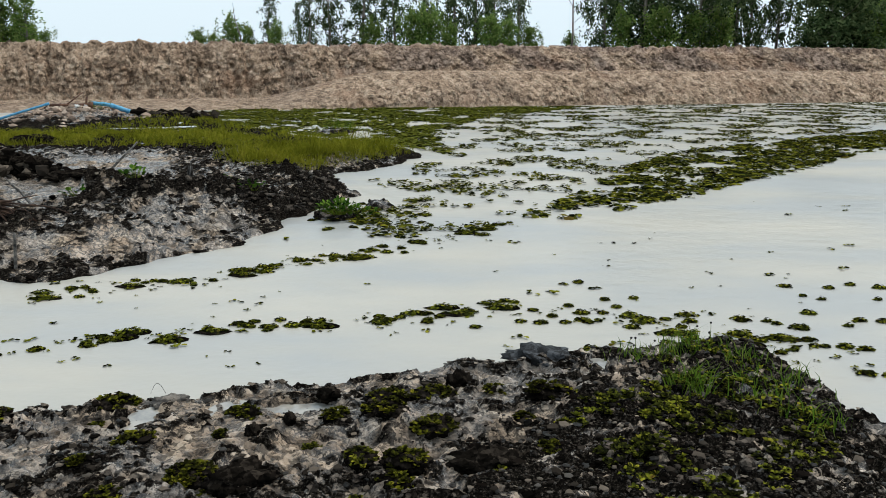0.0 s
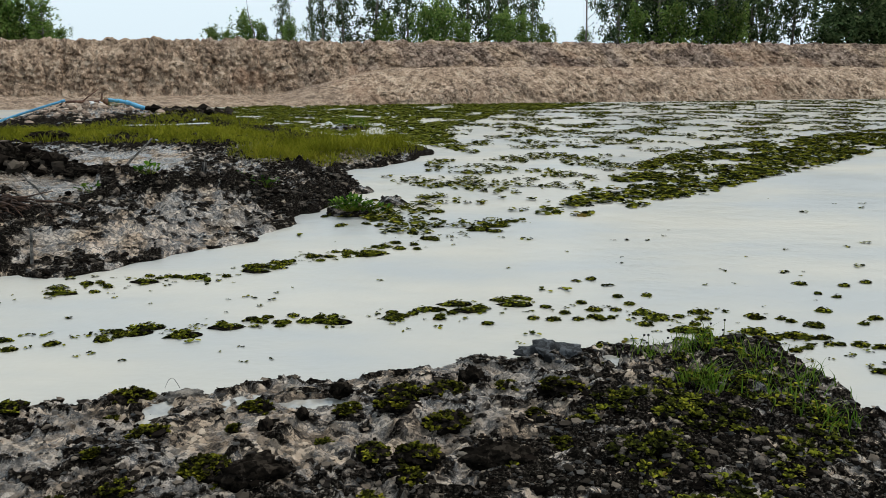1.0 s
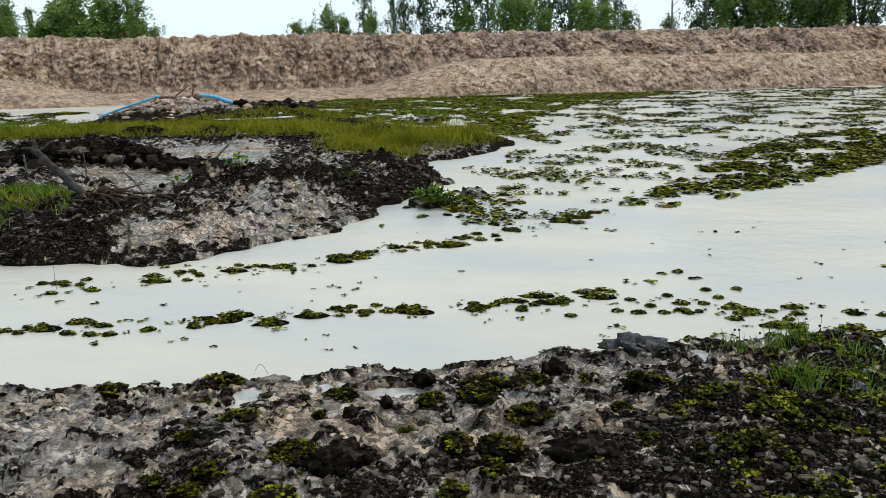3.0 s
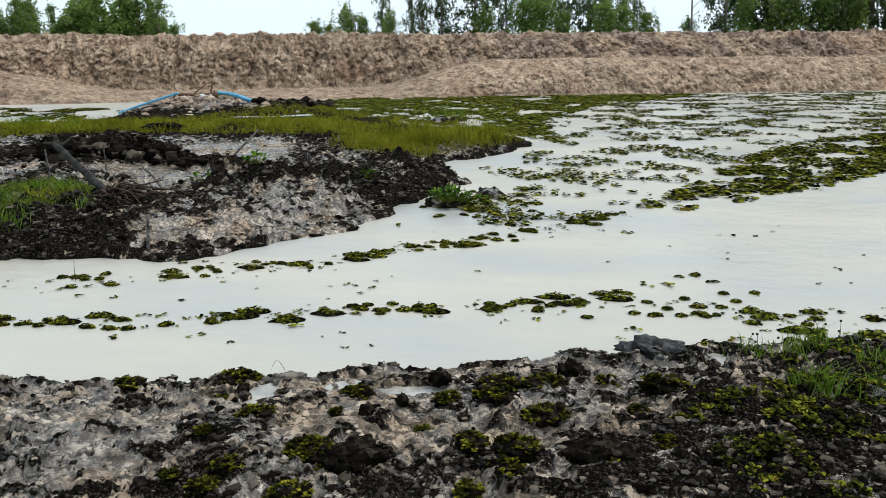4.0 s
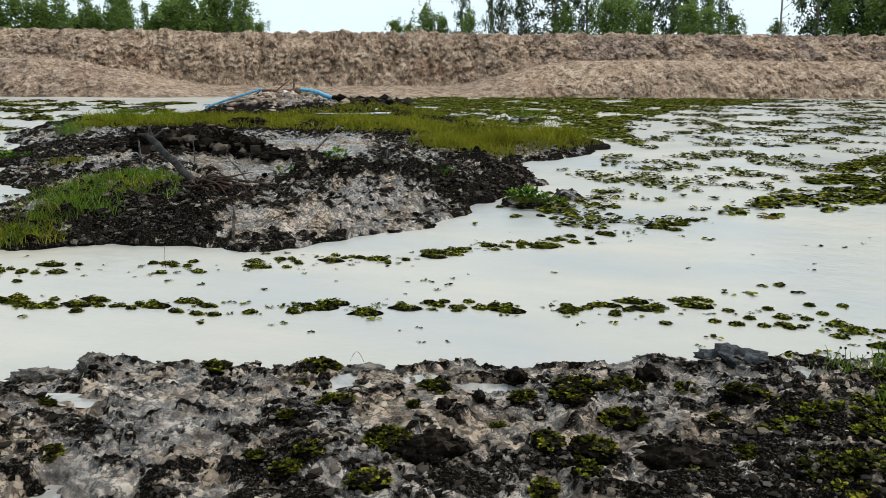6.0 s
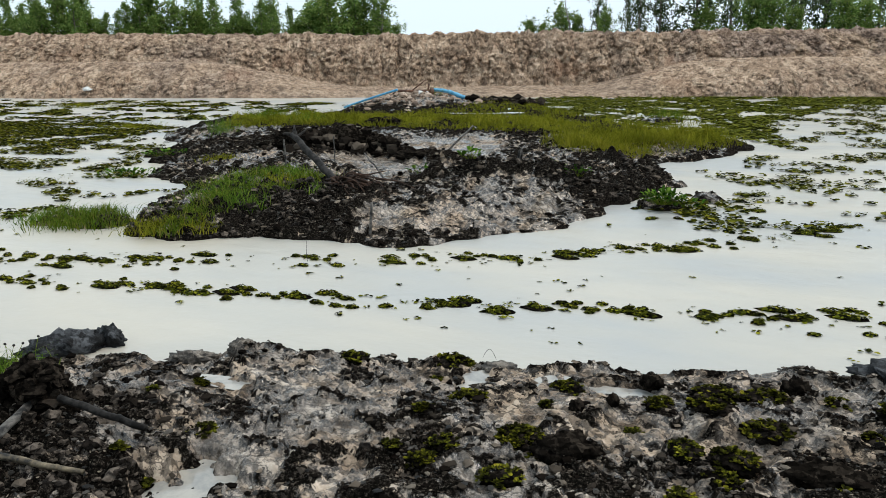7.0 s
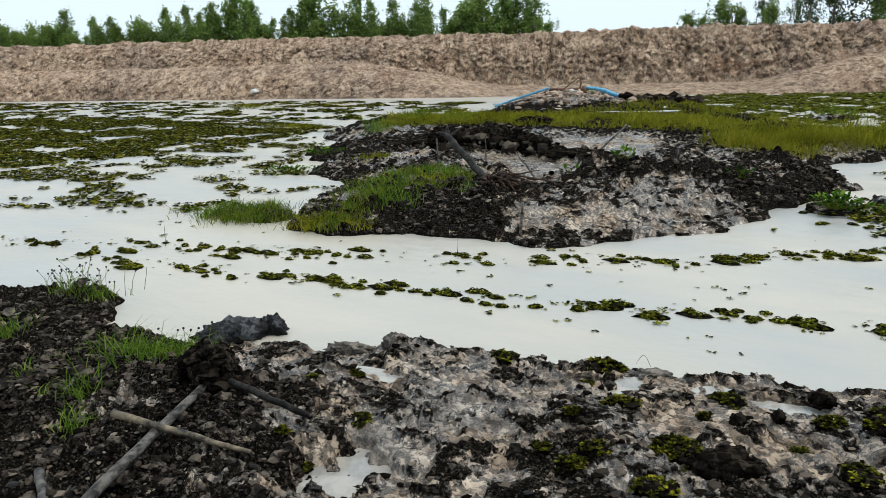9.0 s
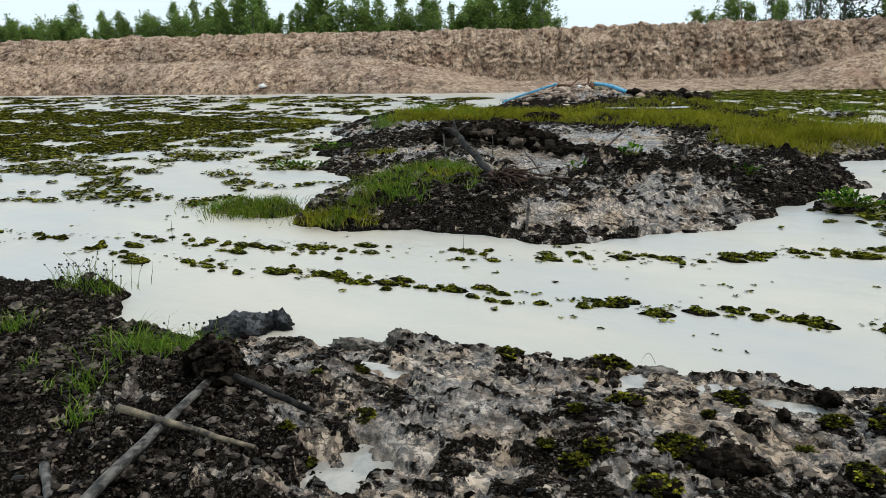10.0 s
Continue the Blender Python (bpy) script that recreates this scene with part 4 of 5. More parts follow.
REED_BED = [(-4.15, 14.0), (-4.2, 15.6), (-3.4, 16.4), (-2.4, 17.0), (-1.3, 17.4), (-0.5, 16.8), (-1.1, 15.3), (-1.8, 14.3), (-2.3, 13.4), (-2.8, 12.9), (-3.5, 13.4)]
BACK_GRASS = [(-11.9, 14.6), (-14.2, 18.2), (-13.0, 20.5), (-9.0, 21.2), (-6.2, 21), (-3.8, 18.6), (-3.9, 16.0), (-5.4, 16.0), (-6.9, 16.1), (-8.6, 16.2), (-10.3, 15.9)]
FRONT_GRASS = [(-6.5, 6.32), (-7.2, 7.5), (-7.3, 8.4), (-7.6, 9.4), (-6.8, 9.9), (-6.0, 9.7), (-5.3, 8.7), (-5.15, 8.0), (-5.5, 7.3), (-5.6, 6.5), (-5.9, 6.28)]
grass_field("reed_grass", "dense olive reed grass at the end of the mud mound", REED_BED, 20000, 0.36, 0.009, 1.15, REED, 0.5)
grass_field("back_grass", "low olive grass along the back of the mud mound", BACK_GRASS, 34000, 0.21, 0.013, 1.1, REED, 0.4, 0.35)
grass_field("front_grass", "fresh green grass on the front of the mud mound", FRONT_GRASS, 9000, 0.15, 0.007, 1.0, GRASS, 0.3, 1.6)
SPIT_GRASS = [(-10.4, 21.0), (-4.0, 18.5), (-1.2, 18.0), (-3.4, 21.5), (-5.5, 24.5), (-7.5, 27), (-9.4, 28), (-10.3, 24.5)]
grass_field("spit_grass", "short dull grass on the low spit", SPIT_GRASS, 16000, 0.14, 0.018, 0.8, REED, 0.4, 0.35)
grass_field("marsh_grass", "short dull grass growing through the weed carpet", GREEN_NORTH, 16000, 0.13, 0.02, 0.7, REED, 0.5, 0.6)


def tuft(name, x, y, n, spread, tall, mat, label, group="", lean=0.7, wide=0.006):
    g = rng.normal(0, spread, (n, 2))
    z = terrain(x + g[:, 0], y + g[:, 1])[0]
    z0 = max(height(x, y), -0.01)
    p = np.column_stack([g, np.clip(z - z0, -0.05, 0.05) - 0.005])
    ob = part(name, blades(p, tall * (0.4 + 0.7 * rng.random(n)), wide * (0.6 + 0.8 * rng.random(n)), lean, mat, "blades"))
    ob.matrix_basis = pose(x, y, z0)
    tagged(ob, label, "grass", group, "stuff")
    return ob


for x, y, n, sp, h in ((1.51, 4.74, 90, 0.07, 0.17), (1.32, 3.98, 60, 0.05, 0.2), (1.2, 4.66, 50, 0.07, 0.13), (1.7, 3.98, 90, 0.1, 0.15), (1.84, 3.64, 70, 0.09, 0.16), (1.79, 4.6, 110, 0.12, 0.12), (1.95, 4.25, 70, 0.1, 0.13), (1.38, 3.9, 40, 0.04, 0.22)):
    tuft("grass_tuft", x, y, n, sp, h, GRASS_FRESH, "bright green grass tuft among stranded weed", "grass tufts on the near bank")
for x, y, n, sp, h in ((-4.16, 2.56, 190, 0.13, 0.22), (-4.05, 2.78, 170, 0.11, 0.2), (-4.3, 2.75, 110, 0.1, 0.17), (-3.86, 2.04, 70, 0.05, 0.18), (-3.54, 1.78, 60, 0.04, 0.14), (-5.34, 2.44, 80, 0.07, 0.2), (-3.97, 1.9, 16, 0.02, 0.12), (-4.33, 2.0, 26, 0.03, 0.12)):
    tuft("grass_tuft", x, y, n, sp, h, GRASS_FRESH, "bright green grass tuft on black churned mud", "grass tufts on the near bank", 1.2, 0.005)
for x, y, n, sp, h, mat in ((-11.41, 14.2, 160, 0.16, 0.5, GRASS_FRESH), (-15.86, 16.3, 500, 0.4, 0.3, REED), (-10.6, 8.75, 120, 0.14, 0.16, GRASS), (-8.5, 10.6, 160, 0.16, 0.12, REED), (-7.2, 6.5, 520, 0.2, 0.17, GRASS), (-7.6, 6.45, 520, 0.22, 0.16, GRASS), (-7.95, 6.5, 300, 0.18, 0.13, GRASS_FRESH), (-7.4, 6.7, 300, 0.2, 0.17, GRASS_FRESH), (-6.85, 6.5, 160, 0.14, 0.12, GRASS), (-11.3, 26.0, 70, 0.15, 0.4, GRASS_FRESH), (-3.0, 22.9, 120, 0.25, 0.45, GRASS_FRESH), (-12.6, 17.5, 130, 0.25, 0.45, GRASS_FRESH), (-10.9, 17.0, 130, 0.25, 0.42, GRASS_FRESH), (-13.2, 18.6, 160, 0.3, 0.4, GRASS_FRESH), (-24.5, 22.8, 600, 0.8, 0.3, REED), (-21.8, 24.5, 500, 0.7, 0.25, REED), (-8.6, 6.4, 40, 0.08, 0.2, GRASS), (-6.2, 6.35, 300, 0.13, 0.16, REED), (-5.95, 6.42, 260, 0.13, 0.15, GRASS), (-5.68, 6.5, 160, 0.1, 0.13, REED), (-5.8, 7.25, 190, 0.13, 0.2, GRASS_FRESH), (-6.0, 7.4, 110, 0.12, 0.14, GRASS), (-5.5, 7.15, 110, 0.09, 0.2, GRASS_FRESH), (-6.1, 6.95, 170, 0.14, 0.15, GRASS), (-6.3, 7.5, 160, 0.14, 0.16, GRASS_FRESH), (-5.75, 7.8, 120, 0.13, 0.15, GRASS), (-6.35, 8.0, 200, 0.17, 0.2, GRASS_FRESH), (-6.5, 9.0, 260, 0.24, 0.2, GRASS_FRESH), (-6.2, 9.1, 260, 0.22, 0.2, GRASS_FRESH), (-5.75, 8.9, 200, 0.18, 0.16, GRASS), (-5.85, 8.4, 130, 0.15, 0.16, REED), (-6.7, 8.8, 180, 0.17, 0.18, GRASS), (-4.97, 7.7, 40, 0.07, 0.14, GRASS_FRESH), (-8.83, 10.77, 160, 0.14, 0.14, REED)):
    tuft("grass_tuft", x, y, n, sp, h, mat, "green grass tuft rising from the shallow pond", "grass tufts in the pond", 1.05, 0.008)


# ---- broad-leaved water plants ----
def leafy_plant(x, y, n, spread, tall, size):
    z = max(height(x, y), 0.0)
    a, q = rng.random(n) * 6.28, np.sqrt(rng.random(n)) * spread
    p = np.column_stack([q * np.cos(a), q * np.sin(a), tall * (0.3 + 0.7 * rng.random(n)) * (1 - 0.5 * q / spread)])
    ob = new("leafy_plant")
    tagged(part("leaves", round_leaves(p, a + rng.normal(0, 0.5, n), np.radians(10 + 60 * rng.random(n)), size * (0.6 + 0.6 * rng.random(n)), BROAD_LEAF, "leaves"), ob, "bright green rounded leaves"), kind="stuff")
    stems = np.repeat(p, 1, 0)
    v, f = [], []
    for i, (px, py, pz) in enumerate(stems):
        v += [(px * 0.4 - 0.004, py * 0.4, -0.02), (px * 0.4 + 0.004, py * 0.4, -0.02), (px, py + 0.003, pz), (px, py - 0.003, pz)]
        f.append([4 * i, 4 * i + 1, 4 * i + 2, 4 * i + 3])
    tagged(part("stalk", mesh_of("stalk", v, f, GRASS), ob, "thin pale green stems"), kind="stuff")
    ob.matrix_basis = pose(x, y, z)
    tagged(ob, "bright green broad-leaved plant sprouting from dark mud", "plant", "leafy plants on the mound")


for x, y, n, sp, h, s in ((-1.32, 9.75, 170, 0.26, 0.17, 0.05), (-1.1, 10.0, 110, 0.3, 0.09, 0.045), (-4.58, 9.85, 34, 0.2, 0.13, 0.06), (-3.87, 9.85, 30, 0.16, 0.13, 0.06), (-2.85, 10.3, 26, 0.16, 0.12, 0.06), (-2.45, 10.1, 26, 0.18, 0.12, 0.06), (-9.7, 9.6, 90, 0.5, 0.1, 0.06), (-10.4, 11.3, 60, 0.4, 0.1, 0.06)):
    leafy_plant(x, y, n, sp, h, s)


# ---- sedges with round seed heads ----
def sedge(x, y, n, spread, tall):
    z = max(height(x, y), 0.02)
    ob = new("sedge")
    tagged(part("foliage", blades(np.column_stack([rng.normal(0, spread, (n * 5, 2)), np.zeros(n * 5)]), tall * (0.35 + 0.5 * rng.random(n * 5)), 0.005, 1.1, GRASS_FRESH, "blades"), ob, "narrow green blades"), kind="stuff")
    for i in range(n):
        ax, ay = rng.normal(0, spread * 1.2), rng.normal(0, spread * 1.2)
        lx, ly, h = rng.normal(0, 0.35) * tall, rng.normal(0, 0.35) * tall, tall * (0.75 + 0.5 * rng.random())
        stem = part("stem", tube("stem", [(ax, ay, -0.01), (ax + lx * 0.4, ay + ly * 0.4, h * 0.6), (ax + lx, ay + ly, h)], (0.0022, 0.0018, 0.0015), GRASS, 5), ob)
        head = part("seed_head", mesh_of("seed_head", ICO_V * 0.0085 + (ax + lx, ay + ly, h), ICO_F, DARK_WOOD), stem, "dark round seed head")
    ob.matrix_basis = pose(x, y, z)
    tagged(ob, "thin green sedge with small dark seed heads at the water's edge", "sedge", "sedges on the bank")


for x, y, n, sp, h in ((-6.0, 3.36, 18, 0.1, 0.19), (-5.72, 3.36, 16, 0.09, 0.18), (-6.2, 3.4, 12, 0.09, 0.19), (-4.0, 2.85, 9, 0.09, 0.15), (-4.25, 2.8, 6, 0.1, 0.15), (1.4, 4.8, 5, 0.09, 0.09), (1.62, 4.9, 6, 0.1, 0.09)):
    sedge(x, y, n, sp, h)

# ---- lumps of earth ----

for x, y, sx, sy, sz, lift, mat, turn, label in (
    (-4.28, 3.42, 0.24, 0.13, 0.11, 0.06, GREY_CLOD, 48, "slumped grey clay lump at the water's edge"),
    (-4.12, 3.66, 0.1, 0.08, 0.085, 0.08, GREY_CLOD, 10, "knob of grey clay on the slumped lump"),
    (0.62, 4.66, 0.2, 0.15, 0.075, -0.06, GREY_CLOD, -10, "blue-grey clay lump at the water's edge"),
    (-3.36, 2.46, 0.15, 0.12, 0.15, 0.14, CLOD, 0, "big black earth clod with hairy roots"),
    (-3.18, 2.5, 0.07, 0.07, 0.08, 0.04, CLOD, 40, "brown earth clod beside the fallen poles"),
    (0.2, 3.21, 0.17, 0.1, 0.05, 0.0, CLOD, 8, "black lump of muck on pale clay"),
    (-0.85, 3.0, 0.14, 0.1, 0.055, 0.0, CLOD, 30, "black lump of muck on pale clay"),
    (-0.91, 3.52, 0.04, 0.038, 0.05, 0.02, CLOD, 0, "small black mud knob"),
    (-0.75, 3.61, 0.03, 0.03, 0.035, 0.02, CLOD, 0, "small black mud knob"),
    (-0.61, 3.99, 0.06, 0.05, 0.04, 0.02, CLOD, 0, "small black mud knob"),
    (0.1, 4.22, 0.07, 0.06, 0.08, 0.02, CLOD, 0, "black peak of wet mud"),
    (-1.5, 4.0, 0.12, 0.08, 0.04, -0.04, BROWN_CLOD, 15, "dark mud hump at the water's edge"),
    (-3.36, 3.58, 0.15, 0.08, 0.05, -0.05, BROWN_CLOD, 20, "grey-brown mud hump at the water's edge"),
    (-3.1, 3.74, 0.09, 0.07, 0.06, -0.05, BROWN_CLOD, 50, "grey-brown mud hump at the water's edge"),
    (-7.9, 12.0, 0.6, 0.3, 0.2, 0.1, CLOD, -20, "black mud heap behind the leaning log"),
    (-7.2, 12.1, 0.5, 0.28, 0.24, 0.1, CLOD, 10, "black mud heap behind the leaning log"),
    (-6.6, 12.4, 0.45, 0.3, 0.2, 0.1, CLOD, 15, "black mud heap behind the leaning log"),
    (-5.5, 11.9, 0.5, 0.25, 0.08, 0.0, CLOD, 25, "low black mud ridge on the mound"),
    (-8.8, 17.1, 0.5, 0.3, 0.14, 0.0, CLOD, 0, "dark clod in the back grass"),
):
    ob = part("earth_lump", lump("earth_lump", sx, sy, sz, mat, int(abs(x * 100)) + int(y * 10), 0.5, 2.6))
    ob.matrix_basis = pose(x, y, max(height(x, y), 0.0) + lift * 0.5, 0, 0, turn)
    tagged(ob, label, "mud lump", "lumps of earth")
q = rng.normal(0, 1, (170, 3))
q = q / np.linalg.norm(q, axis=1, keepdims=True) * (0.16, 0.13, 0.16) + (-3.36, 2.46, height(-3.36, 2.46) + 0.08)
tagged(new("clod_crumbs", clods(q, 0.012 + 0.032 * rng.random(len(q)) ** 2, 0.9, CLOD, "clod_crumbs", True)), "crumbling black soil caught in the roots of a clod", "mud clods", kind="stuff")
p = np.column_stack([rng.normal(-7.2, 0.75, 520), rng.normal(12.15, 0.22, 520)])
p[:, 1] += 0.2 * (p[:, 0] + 7.2)
q = on_ground(p)
q[:, 2] += 0.22 * rng.random(len(q)) * np.exp(-((p[:, 0] + 7.2) / 0.8) ** 2)
tagged(new("heap_clods", clods(q, 0.03 + 0.1 * rng.random(len(q)) ** 2, 0.8, CLODS_MIX, "heap_clods")), "black clods heaped behind the leaning log", "mud clods", kind="stuff")
p = np.column_stack([-10.3 + 7.0 * rng.random(700), 26.8 + 3.0 * rng.random(700)])
p[:, 1] += 0.18 * (p[:, 0] + 7)
tagged(new("spoil_clods", clods(on_ground(p), 0.05 + 0.2 * rng.random(len(p)) ** 2, 0.7, CLODS_MIX, "spoil_clods")), "row of dark spoil clods at the foot of the bank", "mud clods", kind="stuff")

p = np.column_stack([rng.normal(-12.0, 1.0, 420), rng.normal(25.7, 0.9, 420)])
tagged(new("heap_clay", clods(on_ground(p), 0.03 + 0.11 * rng.random(len(p)) ** 2, 0.7, HEAP_CLAY, "heap_clay")), "broken pinkish clay heaped round the pump pipe", "clay clods", kind="stuff")

# ---- poles, logs and sticks ----
def pole(name, a, b, r0, r1, mat, label, category, n=9, jitter=0.012, seed=1, sides=12, knots=0):
    path = between(a, b, n, 0, seed, jitter)
    rr = [r0 + (r1 - r0) * i / (n - 1) for i in range(n)]
    ob = part(name, tube(name, path, rr, mat, sides, seed, 0.12))
    tagged(ob, label, category)
    ax, bx = Vector(a), Vector(b)
    for i in range(knots):
        q = ax.lerp(bx, (i + 0.7) / (knots + 0.4))
        d = (bx - ax).normalized() * 0.006
        rk = (r0 + (r1 - r0) * (i + 0.7) / (knots + 0.4)) * 1.13
        part("node_ring", tube("node_ring", [tuple(q - d), tuple(q), tuple(q + d)], (rk * 0.92, rk, rk * 0.92), mat, sides, seed + i), ob)
    return ob


pole("bamboo_pole", (-3.28, 1.83, 0.34), (-2.58, 2.01, 0.25), 0.019, 0.011, BAMBOO, "pale split bamboo pole lying across another pole", "pole", 9, 0.006, 2, 12, 4)
pole("wooden_pole", (-3.28, 2.36, 0.28), (-2.72, 1.22, 0.28), 0.02, 0.026, WOOD, "grey weathered wooden pole lying on black mud", "pole", 12, 0.008, 3)
pole("wooden_pole", (-3.14, 2.41, 0.31), (-2.64, 2.42, 0.24), 0.018, 0.016, DARK_WOOD, "dark wet pole stuck in an earth clod", "pole", 8, 0.006, 4)
pole("wooden_pole", (-3.25, 1.45, 0.24), (-2.95, 1.3, 0.22), 0.02, 0.02, WOOD, "short grey pole end in the mud", "pole", 6, 0.004, 6)
pole("dark_stick", (-1.87, 3.1, 0.15), (-1.82, 2.78, 0.1), 0.014, 0.02, DARK_WOOD, "short dark stick half sunk in mud", "stick", 7, 0.01, 5)
pole("twig", (-2.86, 3.3, 0.17), (-2.82, 3.34, 0.27), 0.006, 0.003, DARK_WOOD, "thin black twig standing in mud", "stick", 4, 0.006, 7, 6)
arch = [(-1.6 + 0.012 * i, 4.05, 0.13 + 0.06 * math.sin(math.pi * i / 7)) for i in range(8)]
tagged(part("root_arch", tube("root_arch", arch, [0.0012] * 8, DARK_WOOD, 5)), "thin bent root arching over the bank edge", "root")
log = pole("leaning_log", (-4.92, 8.28, 0.24), (-6.27, 9.25, 0.80), 0.05, 0.042, DARK_WOOD, "dark grey log leaning over grass with torn roots", "log", 14, 0.02, 9, 14)
for i in range(46):
    a0 = Vector((-4.92 + rng.normal(0, 0.12), 8.28 + rng.normal(0, 0.08), 0.32 + 0.1 * rng.random()))
    d0 = Vector((0.25 + 0.45 * rng.random(), rng.normal(0, 0.25) - 0.1, rng.normal(-0.12, 0.16)))
    part("root", tube("root", between(a0, a0 + d0 * 0.75, 5, -0.05, i, 0.05), (0.018, 0.014, 0.01, 0.007, 0.004), ROOT, 5, i, 0.3), log, "torn rust-brown root" if i == 0 else "")
part("branch_stub", tube("branch_stub", between((-6.2, 9.2, 0.78), (-6.28, 9.3, 0.93), 4, 0, 3, 0.02), (0.04, 0.03, 0.02, 0.01), DARK_WOOD, 8, 3, 0.3), log)
part("branch_stub", tube("branch_stub", between((-6.2, 9.2, 0.76), (-6.1, 9.35, 0.88), 4, 0, 4, 0.02), (0.03, 0.02, 0.015, 0.008), DARK_WOOD, 8, 4, 0.3), log)
part("branch_stub", tube("branch_stub", between((-6.25, 9.24, 0.78), (-6.42, 9.22, 0.82), 4, 0, 5, 0.02), (0.04, 0.03, 0.02, 0.012), DARK_WOOD, 8, 5, 0.3), log)
pole("stake", (-3.9, 6.98, 0.02), (-3.88, 7.0, 0.4), 0.016, 0.013, WOOD, "pale grey stake standing at the mound's edge", "stake", 6, 0.006, 10, 8)
pole("stake", (-6.8, 9.85, 0.1), (-6.82, 9.83, 0.66), 0.016, 0.012, WOOD, "thin stake standing behind the log", "stake", 6, 0.01, 11, 8)
pole("stake", (-6.0, 9.9, 0.3), (-6.02, 9.92, 0.72), 0.01, 0.008, WOOD, "thin stake standing behind the log", "stake", 6, 0.01, 12, 8)
pole("stick", (-5.62, 13.2, 0.12), (-5.32, 13.8, 0.56), 0.022, 0.016, WOOD, "grey stick slanting out of wet mud", "stick", 7, 0.01, 13, 8)
pole("twisted_twig", (-4.5, 8.55, 0.36), (-5.02, 9.0, 0.62), 0.018, 0.007, WOOD, "bent bare twig beside the log's roots", "stick", 7, 0.05, 14, 8)
stump = pole("stump", (-3.46, 10.5, 0.15), (-3.36, 10.5, 0.56), 0.05, 0.03, DARK_WOOD, "thin dark broken stump on the mound", "stump", 6, 0.02, 15, 9)
part("split_stake", tube("split_stake", between((-3.38, 10.36, 0.12), (-3.32, 10.38, 0.62), 5, 0, 2, 0.01), (0.014, 0.013, 0.012, 0.01, 0.006), WOOD, 7), stump, "pale split stake leaning on the stump")
pole("green_vine", (-2.98, 2.02, 0.2), (-2.5, 2.2, 0.14), 0.004, 0.003, GRASS, "thin trailing green stem on mud", "vine", 8, 0.015, 16, 5)
for i, (a0, b0) in enumerate((((-3.6, 6.75, 0.03), (-3.35, 6.85, 0.06)), ((-5.9, 3.9, 0.0), (-5.86, 3.92, 0.2)), ((-7.1, 5.05, 0.0), (-7.1, 5.06, 0.22)), ((-4.05, 6.0, 0.0), (-4.04, 6.0, 0.2)))):
    pole("stalk", a0, b0, 0.0028, 0.0015, DARK_WOOD, "thin dark stalk standing in the water", "stick", 4, 0.008, 20 + i, 5)

# ---- pump site on the far bank ----
hose = part("blue_pipe", tube("blue_pipe", between((-14.3, 24.75, 0.03), (-12.42, 25.16, 0.64), 9, -0.015), [0.038] * 9, BLUE, 14))
tagged(hose, "long pale blue plastic pipe sloping into the pond", "pipe")
part("pipe_rim", tube("pipe_rim", between((-12.5, 25.14, 0.62), (-12.38, 25.17, 0.655), 3), [0.045] * 3, BLUE, 14), hose)
hose = part("blue_hose", tube("blue_hose", between((-11.4, 25.95, 0.64), (-10.3, 26.26, 0.33), 10, -0.07, 3, 0.03), [0.05, 0.065, 0.055, 0.07, 0.06, 0.075, 0.065, 0.08, 0.07, 0.085], BLUE, 14, 5, 0.15))
tagged(hose, "crumpled bright blue flat hose on dark spoil", "hose")
bar = part("pump_pipe", tube("pump_pipe", between((-12.45, 25.3, 0.6), (-11.3, 25.85, 0.58), 5), [0.045, 0.05, 0.045, 0.055, 0.06], RUST, 12))
tagged(bar, "rusty iron pump pipe laid between blue pipes", "pump")
part("flange", tube("flange", between((-11.42, 25.8, 0.58), (-11.3, 25.85, 0.58), 3), [0.11] * 3, RUST, 14), bar)
part("lever", tube("lever", between((-12.0, 25.5, 0.6), (-11.55, 25.75, 0.98), 4), [0.02] * 4, RUST, 8), bar)
part("bracket", tube("bracket", between((-11.5, 25.75, 0.5), (-11.45, 25.78, 0.85), 4), [0.035] * 4, RUST, 8), bar)
for x, y, r, label in ((-11.75, 25.6, 0.13, "crumpled white plastic sack on the pump heap"), (-11.55, 25.75, 0.1, "crumpled white plastic sack on the pump heap"), (-7.97, 24.2, 0.09, "white plastic scrap on the weed carpet"), (-29.33, 27.6, 0.2, "white plastic scrap on the far bank"), (-3.9, 24.3, 0.1, "white plastic scrap on the weed carpet")):
    ob = part("litter", lump("litter", r, r * 0.7, r * 0.45, LITTER, int(r * 1000), 0.7, 3))
    z0 = height(x, y) if y < 27 else 0.35
    ob.matrix_basis = pose(x, y, max(z0, 0.0) + r * 0.25)
    tagged(ob, label, "litter")
pole("pale_pole", (-9.2, 21.8, 0.12), (-7.0, 22.6, 0.14), 0.03, 0.025, LITTER, "pale pole lying in the grass", "pole", 6, 0.02, 17, 8)
ob = part("dead_leaf", round_leaves(np.array([(0, 0, 0.0), (0.01, 0.0, 0.01)]), np.array([0.3, 2.5]), np.array([0.4, 0.6]), np.array([0.1, 0.08]), BAMBOO, "dead_leaf"))
ob.matrix_basis = pose(-5.62, 2.6, height(-5.62, 2.6) + 0.03)
tagged(ob, "curled brown dead leaf on black mud", "leaf")


